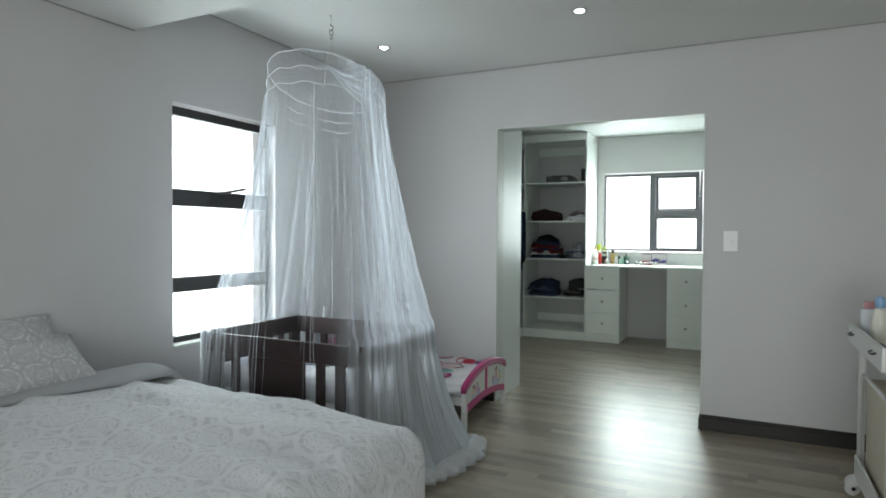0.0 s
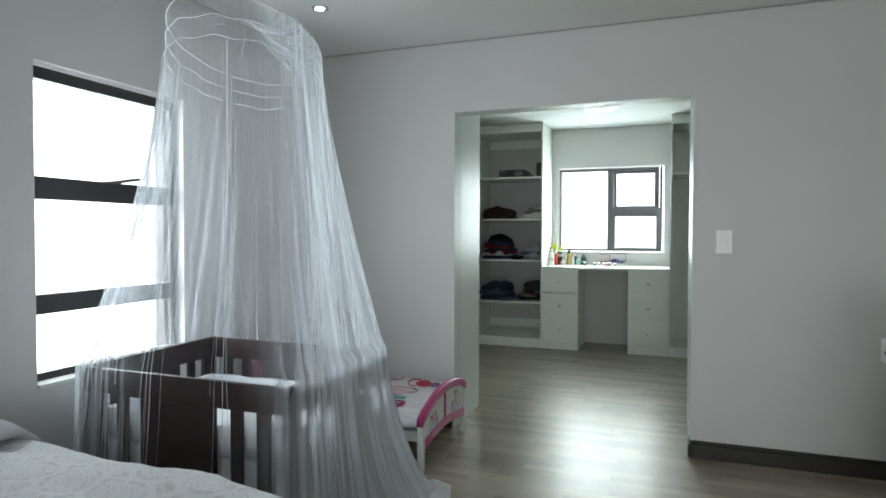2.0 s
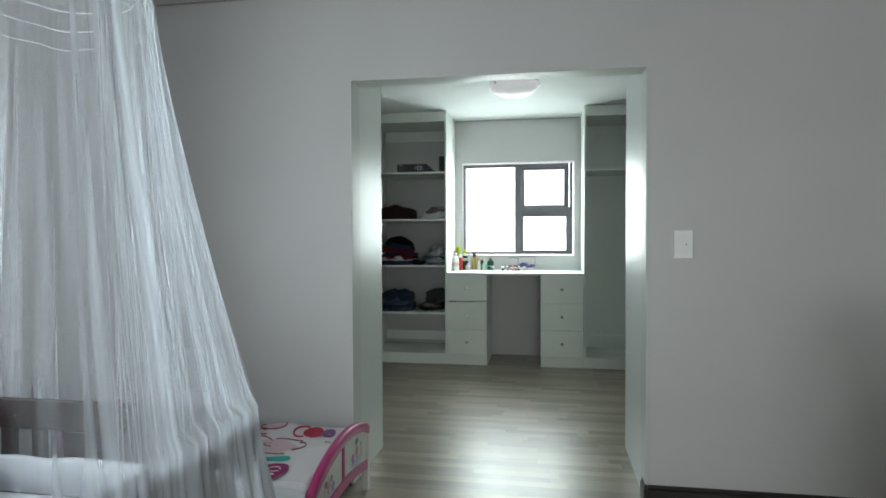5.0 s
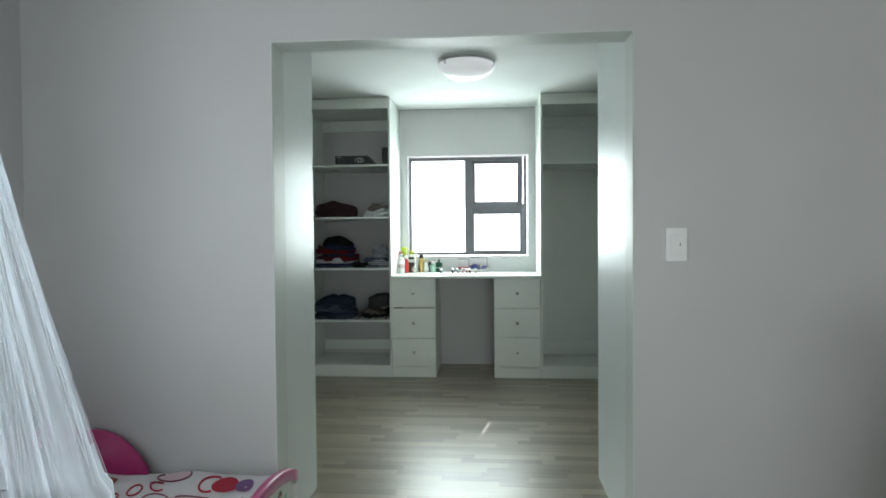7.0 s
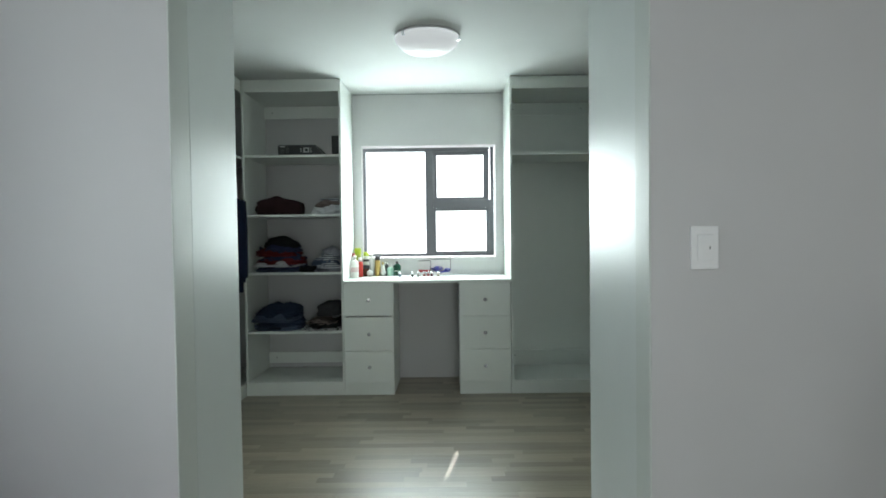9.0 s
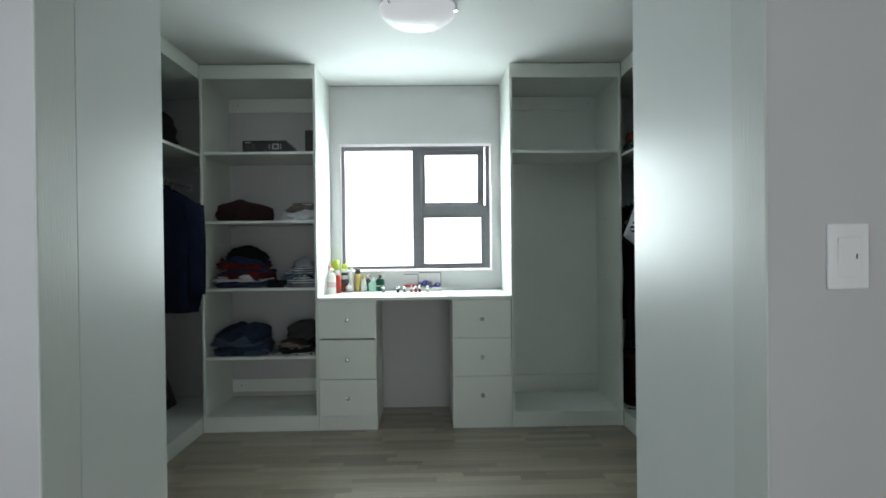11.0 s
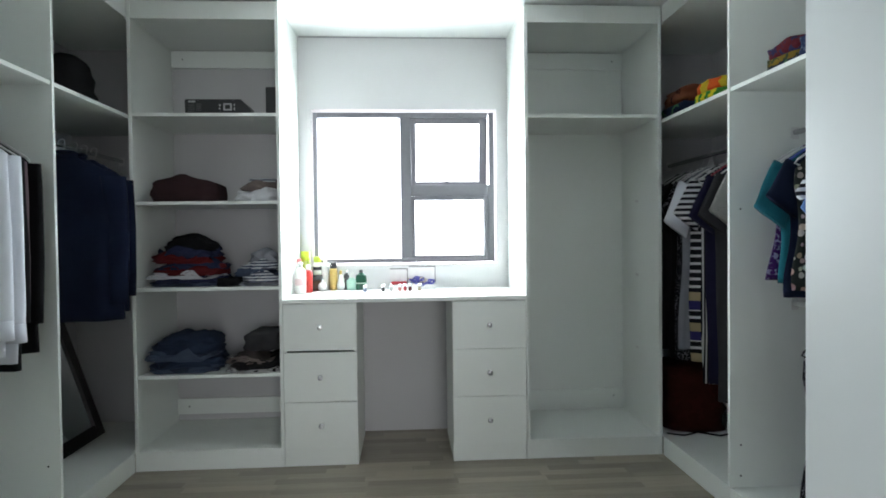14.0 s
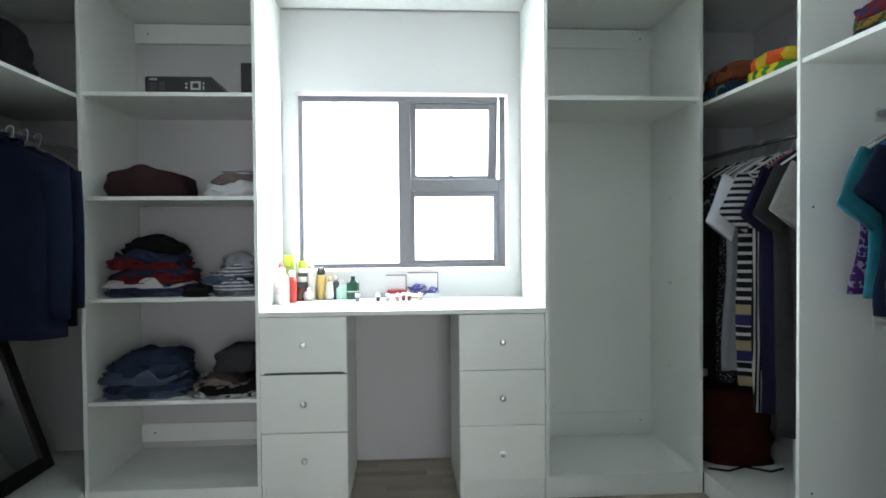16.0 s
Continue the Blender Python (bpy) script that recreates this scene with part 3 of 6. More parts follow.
drawer_unit(-1.505, 0.398, ((0.640, 0.895, 0), (0.360, 0.629, 0), (0.106, 0.356, 0.35)), "white melamine drawer unit with three drawers, the upper one slightly open")
drawer_unit(-0.577, 0.410, ((0.6315, 0.895, 0), (0.3675, 0.629, 0), (0.106, 0.365, 0)), "white melamine drawer unit with three shut drawers and crystal knobs")
top = tagged(part("worktop", box(-1.706, -0.370, FRONT - 0.022, NORTH - 0.001, 0.899, 0.921, 0.0015), MELAMINE), "white melamine vanity worktop over a kneehole", "worktop")


def side_wardrobe(label, x, turn, bays, shelf_z, rods, end):
    """Open wardrobes along a side wall, front facing the middle of the room; own x runs along the wall."""
    u = thing("side_wardrobe", (x, 0, 0), label, "wardrobe", "side wardrobes", turn)
    s = 1 if turn == 90 else -1
    d = 0.60

    def span(y0, y1):
        return (y0, y1) if s > 0 else (-y1, -y0)

    for i, (y0, y1) in enumerate(bays):
        a, c = span(y0 + TH / 2, y1 - (TH / 2 if i else 0.004))
        edge0, edge1 = span(y0 - TH / 2, y0 + TH / 2)
        part("divider", box(edge0, edge1, 0.0, d, 0.002, CEIL_Z - 0.006, 0.001), MELAMINE, u)
        part("base", box(a, c, 0.018, d, BASE - TH, BASE, 0.001), MELAMINE, u)
        front = span(y0 + TH / 2, min(y1 - TH / 2, FRONT - 0.002))
        part("plinth", box(front[0], front[1], 0.002, 0.018, 0.002, BASE, 0.001), MELAMINE, u)
        part("fascia", box(front[0], front[1], 0.001, 0.017, ROOF, CEIL_Z - 0.006, 0.001), MELAMINE, u)
        part("top", box(a, c, 0.018, d, ROOF + 0.004, ROOF + 0.022, 0.001), MELAMINE, u)
        part("shelf", box(a, c, 0.006, d - 0.004, shelf_z - 0.018, shelf_z, 0.001), MELAMINE, u)
        for ya in rods[i]:
            rod_z, rod_d = ya
            r = part("hanging_rod", tube([(a + 0.001, rod_d, rod_z), (c - 0.001, rod_d, rod_z)], 0.0125, 12), CHROME if rod_z > 1 else WHITE_PLASTIC, u, smooth=True)
            for e in (a + 0.0005, c - 0.0065):
                part("rod_socket", box(e, e + 0.006, rod_d - 0.018, rod_d + 0.018, rod_z - 0.030, rod_z + 0.022, 0.002), WHITE_PLASTIC, r)
        for hz in (0.16, 0.30, 1.36):
            part("screw_cap", lathe([(0.004, 0), (0.004, 0.002), (0.001, 0.003)], 8), HOLE, u).matrix_local = pose(edge0 if s > 0 else edge1, 0.05, hz, 0, -90 if s > 0 else 90)
    return u


side_wardrobe("open white melamine wardrobe hung with jackets and shirts", -2.50, 90, ((6.29, NORTH), (5.62, 6.29), (4.95, 5.62)), 1.922, (((1.745, 0.30),), ((1.745, 0.30),), ()), 0)
side_wardrobe("open white melamine wardrobe hung with dresses and tops", 0.41, -90, ((6.275, NORTH), (5.60, 6.275), (4.95, 5.60)), 1.900, (((1.700, 0.30),), ((1.700, 0.30), (0.935, 0.30)), ()), 0)


def end_wardrobe(x0, x1, depth, label):
    """Closed cupboard against the partition; the opening passes its tall end panel."""
    u = thing("end_wardrobe", ((x0 + x1) / 2, PBACK, 0), label, "wardrobe", "wardrobes beside the opening")
    h = (x1 - x0) / 2
    part("end_panel", box(-h, -h + TH, 0.002, depth, 0.002, CEIL_Z - 0.006, 0.0015), MELAMINE_DIM, u)
    part("end_panel", box(h - TH, h, 0.002, depth, 0.002, CEIL_Z - 0.006, 0.0015), MELAMINE_DIM, u)
    part("base", box(-h + TH, h - TH, 0.004, depth - 0.03, 0.002, BASE, 0.001), MELAMINE, u)
    part("top", box(-h + TH, h - TH, 0.004, depth - 0.003, ROOF, CEIL_Z - 0.006, 0.001), MELAMINE, u)
    part("back_panel", box(-h + TH, h - TH, 0.004, 0.010, BASE, ROOF), MELAMINE, u)
    for z in (0.5, 1.0, 1.45, 1.92):
        part("shelf", box(-h + TH, h - TH, 0.011, depth - 0.01, z - TH, z), MELAMINE, u)


end_wardrobe(CL + 0.002, -1.702, 0.432, "white melamine wardrobe end panel beside the opening")
end_wardrobe(-0.250, CR - 0.002, 0.660, "white melamine wardrobe end panel beside the opening")

# ---- bedroom: double bed ----
BX0, BX1, BY0, BY1, BZ = -2.76, -1.05, 0.14, 1.665, 0.60


def bed():
    b = thing("double_bed", ((BX0 + BX1) / 2, (BY0 + BY1) / 2, 0), "double bed base with a white mattress under the bedding", "bed")
    w, d = (BX1 - BX0) / 2, (BY1 - BY0) / 2
    part("base", box(-w + 0.05, w - 0.08, -d + 0.06, d - 0.08, 0.09, 0.30, 0.01), ESPRESSO, b)
    part("mattress", box(-w + 0.03, w - 0.07, -d + 0.05, d - 0.07, 0.30, 0.55, 0.05, steps=4), WHITE_CLOTH, b, smooth=True)
    for x in (-w + 0.12, w - 0.16):
        for y in (-d + 0.12, d - 0.16):
            part("leg", lathe([(0.025, 0.0), (0.03, 0.09)], 12, (x, y, 0)), ESPRESSO, b)


bed()


def duvet():
    """A duvet draped over the bed: flat with soft wrinkles on top, rolling over the edges and hanging down the sides."""
    hang, r = 0.36, 0.10
    nu, nv = 150, 120
    cx, cy = (BX0 + BX1) / 2, (BY0 + BY1) / 2
    bm = bmesh.new()
    uvl = bm.loops.layers.uv.new("UVMap")
    u0, u1 = BX0 + 0.20, BX1 + hang
    v0, v1 = BY0 - hang, BY1 + hang
    grid = {}

    def over(s):
        # how far out and down a strip of cloth lies s metres past the start of the rounded edge
        if s <= 0:
            return s, 0.0
        q = r * math.pi / 2
        if s < q:
            return r * math.sin(s / r), r * (1 - math.cos(s / r))
        return r + 0.06 * (s - q), r + (s - q)

    for i in range(nu + 1):
        for j in range(nv + 1):
            u, v = u0 + (u1 - u0) * i / nu, v0 + (v1 - v0) * j / nv
            ex, dx = over(u - (BX1 - r))
            fy, dy = over(v - (BY1 - r))
            gy, ey = over((BY0 + r) - v)
            x = BX1 - r + ex
            y = BY1 - r + fy if v > cy else BY0 + r - gy
            drop = max(dx, dy if v > cy else ey)
            side = math.hypot(max(0, dx - 0.05), max(0, (dy if v > cy else ey) - 0.05))
            if dx > 0 and (dy if v > cy else ey) > 0:
                drop = min(hang, math.hypot(dx, dy if v > cy else ey))
                k = min(1, min(dx, dy if v > cy else ey) / 0.2)
                x -= 0.10 * k
                y -= (0.10 * k) * (1 if v > cy else -1)
            ridge = wobble(u * 0.55 + 0.9 * v, v * 2.6 - 0.5 * u, 1.3, 2.6, 0.030) + wobble(u * 0.7 + v, v * 1.8, 4.0, 6.0, 0.014) + wobble(u * 1.5, v * 5, 9.0, 2.2, 0.012) + wobble(u, v, 9.0, 18, 0.004)
            crown = 0.035 * (1 - ((v - cy) / (0.5 * (BY1 - BY0))) ** 2) if abs(v - cy) < 0.5 * (BY1 - BY0) else 0
            flat = max(0.0, 1 - drop / 0.15)
            z = BZ + (crown + ridge) * flat - drop - 0.052 * max(0.0, min(1.0, (u + 2.1) / 1.0)) ** 1.4
            wave = wobble(u * 1.0, v * 1.0, 7.0, 5.0, 0.03) * (1 - flat)
            if dx > 0:
                x += wave
            if (dy if v > cy else ey) > 0:
                y += wave
            grid[i, j] = (bm.verts.new((x - cx, y - cy, z)), (u, v))
    for i in range(nu):
        for j in range(nv):
            four = [grid[i, j], grid[i + 1, j], grid[i + 1, j + 1], grid[i, j + 1]]
            f = bm.faces.new([q[0] for q in four])
            for lp, q in zip(f.loops, four):
                lp[uvl].uv = q[1]
    ob = part("duvet", bm, DUVET, smooth=True)
    ob.location = (cx, cy, 0)
    sol = ob.modifiers.new("thickness", "SOLIDIFY")
    sol.thickness, sol.offset = 0.025, -1
    tagged(ob, "rumpled white duvet printed with pale grey medallions", "duvet")
    # turned-back edge showing the plain grey lining
    bm = bmesh.new()
    rings = []
    for j in range(61):
        v = BY0 + 0.02 + (BY1 + 0.05 - BY0 - 0.02) * j / 60
        over_edge = max(0.0, v - (BY1 - 0.08))
        lift = wobble(v, 0, 3, 4, 0.012)
        slant = 0.11 * (v - 1.04) / 0.62
        ring = []
        for k in range(14):
            a = 2 * math.pi * k / 14
            ring.append((-2.575 + slant + 0.135 * math.cos(a) + wobble(v, k, 1, 3, 0.01), v, 0.634 + lift - over_edge * 0.9 - 0.55 * max(0.0, over_edge - 0.05) + 0.030 * math.sin(a)))
        rings.append(ring)
    tagged(part("folded_sheet", loft(rings, bm), SHEET, smooth=True), "plain grey sheet edge folded back over the duvet", "bed sheet")


duvet()


def pillow(x, y, z, lean, turn, mat, label, w=0.68, h=0.44, thick=0.15):
    bm = bmesh.new()
    uvl = bm.loops.layers.uv.new("UVMap")
    n = 22
    for side in (1, -1):
        g = {}
        for i in range(n + 1):
            for j in range(n + 1):
                a, c = 2 * i / n - 1, 2 * j / n - 1
                puff = max(0, (1 - a ** 4) * (1 - c ** 4)) ** 0.55
                pinch = 1 - 0.05 * (a * a * (1 - c * c) + c * c * (1 - a * a)) + 0.02
                g[i, j] = bm.verts.new((a * w / 2 * pinch, c * h / 2 * pinch, side * (thick / 2 * puff + wobble(a * 1.5, c * 1.5, side * 3 + x, 2.2, 0.016) * puff)))
        for i in range(n):
            for j in range(n):
                f = bm.faces.new((g[i, j], g[i + 1, j], g[i + 1, j + 1], g[i, j + 1]))
                for lp in f.loops:
                    lp[uvl].uv = (lp.vert.co.x + y, lp.vert.co.y + z)
    bmesh.ops.remove_doubles(bm, verts=bm.verts, dist=0.0008)
    ob = part("pillow", bm, mat, smooth=True)
    ob.matrix_world = Matrix.Translation((x, y, z)) @ pose(0, 0, 0, 0, 0, 90 + turn) @ pose(0, 0, 0, lean, 0, 0) @ pose(0, 0, 0, 0, 0, 0)
    tagged(ob, label, "pillow", "pillows on the bed")


pillow(-2.625, 1.005, 0.722, 38, 0, PILLOWCASE, "grey pillow printed with white medallions", 0.70, 0.29, 0.13)
pillow(-2.690, 0.955, 0.765, 60, 3, PILLOWCASE, "grey pillow printed with white medallions, propped on the wall", 0.68, 0.33, 0.11)

# ---- cot ----


COTX, COTY = -2.115, 2.385
LINER = cloth("blue_white_liner", (0.70, 0.72, 0.78), vary=0.05)


def cot():
    W, D, H = 1.00, 0.77, 0.745
    c = thing("cot", (COTX, COTY, 0), "dark espresso wooden cot with slotted sides under the net", "cot")
    h, d = W / 2, D / 2

    def slotted(name, u0, u1, v0, v1, along, at, slots):
        """A solid side with upright slots cut through it."""
        g = new(name)
        g.parent = c
        edges = [u0] + [e for s in slots for e in s] + [u1]

        def put(a, b, za, zb, nm):
            if along == "x":
                part(nm, box(a, b, at - 0.011, at + 0.011, za, zb, 0.003), ESPRESSO, g)
            else:
                part(nm, box(at - 0.011, at + 0.011, a, b, za, zb, 0.003), ESPRESSO, g)

        put(u0, u1, v1 - 0.10, v1, "top_rail")
        put(u0, u1, v0, v0 + 0.10, "bottom_rail")
        for k in range(0, len(edges), 2):
            put(edges[k], edges[k + 1], v0 + 0.10, v1 - 0.10, "slat" if edges[k + 1] - edges[k] < 0.1 else "panel")

    slots = [(-0.474, -0.416), (-0.365, -0.297), (-0.251, -0.176), (0.176, 0.251), (0.297, 0.365), (0.416, 0.474)]
    for s in (-1, 1):
        slotted("side", -h + 0.022, h - 0.022, 0.12, H, "x", s * (d - 0.011), slots)
        slotted("end", -d + 0.024, d - 0.024, 0.12, H, "y", s * (h - 0.011), [(-0.30, -0.24), (-0.20, -0.14), (0.14, 0.20), (0.24, 0.30)])
    for sx in (-1, 1):
        for sy in (-1, 1):
            part("post", box(sx * (h - 0.012) - 0.012, sx * (h - 0.012) + 0.012, sy * (d - 0.012) - 0.012, sy * (d - 0.012) + 0.012, 0, H + 0.002, 0.003), ESPRESSO, c)
    part("base", box(-h + 0.03, h - 0.03, -d + 0.03, d - 0.03, 0.20, 0.22), ESPRESSO, c)
    m = tagged(part("mattress", box(-h + 0.045, h - 0.045, -d + 0.045, d - 0.045, 0.2205, 0.45, 0.03, steps=3), WHITE_CLOTH, None, smooth=True), "plain white foam cot mattress", "mattress")
    m.name = "cot_mattress"
    m.matrix_world = pose(COTX, COTY, 0)
    # white padded liner along the inside of the sides
    n = 120
    rings = []
    for k in range(n):
        t = k / n * 4
        e, f = int(t), t % 1
        cs = [(-h + 0.055, -d + 0.055), (h - 0.055, -d + 0.055), (h - 0.055, d - 0.055), (-h + 0.055, d - 0.055)]
        (xa, ya), (xb, yb) = cs[e], cs[(e + 1) % 4]
        x, y = xa + (xb - xa) * f, ya + (yb - ya) * f
        ln = math.hypot(x, y)
        sag = 0.003 * math.sin(k * 0.9) + wobble(x * 3, y * 3, 2, 1.2, 0.015)
        top = 0.565 + sag
        nx, ny = x / ln, y / ln
        rings.append([(x + nx * 0.012, y + ny * 0.012, 0.452), (x + nx * 0.016, y + ny * 0.016, 0.52), (x + nx * 0.010, y + ny * 0.010, top), (x - nx * 0.012, y - ny * 0.012, top - 0.01), (x - nx * 0.016, y - ny * 0.016, 0.52), (x - nx * 0.012, y - ny * 0.012, 0.452)])
    rings.append(rings[0])
    ob = part("cot_liner", loft(rings, None, False), LINER, smooth=True)
    ob.matrix_world = pose(COTX, COTY, 0)
    tagged(ob, "white padded liner round the inside of the cot", "cot liner")
    # crumpled blanket lying in the cot
    rings = []
    for i in range(12):
        t = i / 11
        s = math.sin(math.pi * min(1, t * 1.0) * 0.98 + 0.03)
        rings.append([(0.17 * s * math.cos(a) * (1 + wobble(i, a, 1, 2, 0.2)), 0.12 * s * math.sin(a), 0.15 * t) for a in [2 * math.pi * k / 20 for k in range(20)]])
    ob = part("crumpled_blanket", loft(rings), WHITE_CLOTH, smooth=True)
    ob.matrix_world = pose(-1.88, 2.16, 0.4505, 0, 0, 8)
    tagged(ob, "crumpled white blanket lying in the cot", "blanket")


cot()

# ---- mosquito net over the cot ----
RINGX, RINGY, RINGZ, RINGR = -2.145, 2.460, 2.115, 0.325


NET_LEAN = 0.32          # fall of the hoop towards the partition, per metre


def net_lean(x, y, z):
    """How far the leaning hoop lifts or drops the cloth at a place; the lean dies out towards the cot."""
    k = max(0.0, min(1.0, (z - 1.0) / (RINGZ - 1.0)))
    return -NET_LEAN * (y - RINGY) * k * k


def net_outline(a, z):
    """Point of the smooth (unpleated) net at angle a and height z."""
    ca, sa = math.cos(a), math.sin(a)
    # cot outline with rounded corners, slightly outside its rails
    la = a
    p = 11.0
    rr = (abs(math.cos(la) / 0.516) ** p + abs(math.sin(la) / 0.401) ** p) ** (-1 / p)
    cotx, coty = COTX + rr * ca, COTY + rr * sa
    ringx, ringy = RINGX + RINGR * ca, RINGY + RINGR * sa
    rim = 0.765
    if z >= rim:
        f = (RINGZ - z) / (RINGZ - rim)
        f = max(0.0, f)
        f = max(0.0, f - 0.05) / 0.95
        f = f ** (1.33 - 0.12 * math.cos(a - radians(25)) + 0.34 * max(0.0, math.cos(a - radians(55))) ** 6)
        return ringx + (cotx - ringx) * f, ringy + (coty - ringy) * f
    g = (rim - z) / rim
    east = max(0.0, math.cos(a - radians(35)))
    flare = 0.012 + (0.04 + 0.15 * east ** 3) * g + 0.05 * east ** 6 * g ** 4
    x, y = cotx + ca * flare * (g ** 0.7 + 0.05), coty + sa * flare * (g ** 0.7 + 0.05)
    return max(LEFT + 0.03, x), y


def net():
    nt = thing("mosquito_net", (RINGX, RINGY, 0), "sheer white mosquito net hung from a ceiling hook over the cot", "mosquito net")
    nu, nv = 720, 60
    bm = bmesh.new()
    uvl = bm.loops.layers.uv.new("UVMap")
    rows = []
    for j in range(nv + 1):
        t = j / nv
        z = RINGZ + 0.01 - (RINGZ - 0.012) * t
        row = []
        for i in range(nu):
            a = 2 * math.pi * i / nu
            x, y = net_outline(a, z)
            down = min(1, t * 2.2)
            fold = (math.sin(a * 37 + 3 * wobble(math.cos(a), math.sin(a), 0.3 * z, 2.0, 1.0)) * 0.5 + math.sin(a * 83 + 5 * wobble(math.cos(a), math.sin(a), 0.5, 1.5, 1.0)) * 0.3 + 2.0 * wobble(math.cos(a) * 4, math.sin(a) * 4, z * 0.4, 1.6, 1.0) * 0.7)
            amp = 0.003 + 0.014 * down
            out = fold * amp
            if z < 0.765:
                out = abs(out) * 1.5 + 0.004
            zz = max(0.006, z + (0.02 * math.sin(a * 19) + wobble(x, y, 2, 6, 0.03)) * max(0, 1 - z / 0.35) + 0.012)
            row.append((bm.verts.new((max(LEFT + 0.012, x + math.cos(a) * out) - RINGX, y + math.sin(a) * out - RINGY, zz + net_lean(x, y, zz))), a / (2 * math.pi), t))
        rows.append(row)
    for r0, r1 in zip(rows, rows[1:]):
        for i in range(nu):
            k = (i + 1) % nu
            four = (r0[i], r1[i], r1[k], r0[k])
            f = bm.faces.new([q[0] for q in four])
            for lp, q in zip(f.loops, four):
                u = q[1] + (1 if (i == nu - 1 and q in (r1[k], r0[k])) else 0)
                lp[uvl].uv = (u, q[2])
    part("skirt", bm, NET, nt, "pleated sheer skirt", True)
    # sharp creases where the cloth is caught up
    rr = random.Random(11)
    bm = bmesh.new()
    tucks = [radians(rr.gauss(22, 30)) for k in range(13)] + [radians(rr.gauss(-125, 24)) for k in range(7)] + [rr.uniform(0, 2 * math.pi) for k in range(4)]
    for k in range(190):
        a0 = rr.choice(tucks) + rr.gauss(0, 0.025)
        drift, bend = rr.gauss(0.0, 0.17), rr.uniform(-0.05, 0.05)
        z0, z1 = RINGZ - rr.uniform(0.12, 0.32), rr.choice((0.06, 0.10, 0.3, 0.70, 1.0, 1.3))
        pts = []
        for q in range(22):
            t = q / 21
            z = z0 + (z1 - z0) * t
            a = a0 + drift * t + bend * math.sin(math.pi * t)
            x, y = net_outline(a, z)
            pts.append((max(LEFT + 0.02, x + 0.012 * math.cos(a)) - RINGX, y + 0.012 * math.sin(a) - RINGY, z + net_lean(x, y, z)))
        tube(pts, rr.choice((0.0006, 0.0008, 0.0010, 0.0014, 0.0020)), 4, bm)
    part("crease", bm, CREASE, nt, "sharp gathered folds", True)
    # slack cloth roof over the ring
    bm = bmesh.new()
    uvl = bm.loops.layers.uv.new("UVMap")
    rows = []
    for j in range(13):
        r = RINGR * (1 - j / 12 * 0.985)
        row = []
        for i in range(96):
            a = 2 * math.pi * i / 96
            z = RINGZ + 0.012 + 0.10 * (j / 12) ** 2.2 - 0.012 * math.sin(math.pi * j / 12) + 0.008 * math.sin(a * 16) * math.sin(math.pi * j / 12)
            row.append((bm.verts.new((r * math.cos(a), r * math.sin(a), z + net_lean(RINGX + r * math.cos(a), RINGY + r * math.sin(a), RINGZ))), i / 96, 0.3 * j / 12))
        rows.append(row)
    for r0, r1 in zip(rows, rows[1:]):
        for i in range(96):
            k = (i + 1) % 96
            four = (r0[i], r1[i], r1[k], r0[k])
            f = bm.faces.new([q[0] for q in four])
            for lp, q in zip(f.loops, four):
                lp[uvl].uv = (q[1], q[2])
    part("roof", bm, NET, nt, "slack net roof", True)

    def hoop(name, z, r, thick, sag, label):
        pts = []
        for i in range(73):
            a = 2 * math.pi * i / 72
            x, y = net_outline(a, z)
            f = r / RINGR
            pts.append((RINGX + (x - RINGX) * f - RINGX, RINGY + (y - RINGY) * f - RINGY, z + net_lean(x, y, z) + sag * 0.35 * math.sin(a * 13 + z * 9) + wobble(math.cos(a) * 2.2, math.sin(a) * 2.2, z * 0.6, 1.7, sag * 2.0)))
        part(name, tube(pts, thick, 6), CREASE, nt, label, True)

    # cloth lying gathered on the floor at the foot of the skirt
    bm = bmesh.new()
    uvl = bm.loops.layers.uv.new("UVMap")
    rows = []
    for i in range(61):
        a = radians(-28 + 100 * i / 60)
        x, y = net_outline(a, 0.02)
        taper = math.sin(math.pi * i / 60) ** 0.5
        row = []
        for k in range(15):
            b = 2 * math.pi * k / 14
            r = (0.050 + wobble(a * 5, math.cos(b), math.sin(b), 2.0, 0.030) + 0.012 * math.sin(a * 60 + 2 * b)) * taper
            row.append((bm.verts.new((x + (0.01 + r * 1.3 * math.cos(b)) * math.cos(a) - RINGX, y + (0.01 + r * 1.3 * math.cos(b)) * math.sin(a) - RINGY, max(0.004, 0.045 * taper + r * 0.9 * math.sin(b)))), a / (2 * math.pi), 0.9 + 0.1 * k / 14))
        rows.append(row)
    for r0, r1 in zip(rows, rows[1:]):
        for k in range(14):
            four = (r0[k], r1[k], r1[k + 1], r0[k + 1])
            f = bm.faces.new([q[0] for q in four])
            for lp, q in zip(f.loops, four):
                lp[uvl].uv = (q[1], q[2])
    part("gathered_hem", bm, CREASE, nt, "net lying bunched on the floor", True)
    hoop("ring", RINGZ + 0.005, RINGR, 0.0026, 0.004, "white plastic hoop")
    hoop("band", RINGZ - 0.070, RINGR * 1.01, 0.0016, 0.007, "stitched band")
    hoop("band", RINGZ - 0.140, RINGR * 1.01, 0.0016, 0.007, "stitched band")
    part("cord", tube([(0, 0, RINGZ + 0.10), (0.003, 0.002, RINGZ + 0.16), (-0.025, 0.07, 2.40)], 0.0011, 6), HEM, nt)


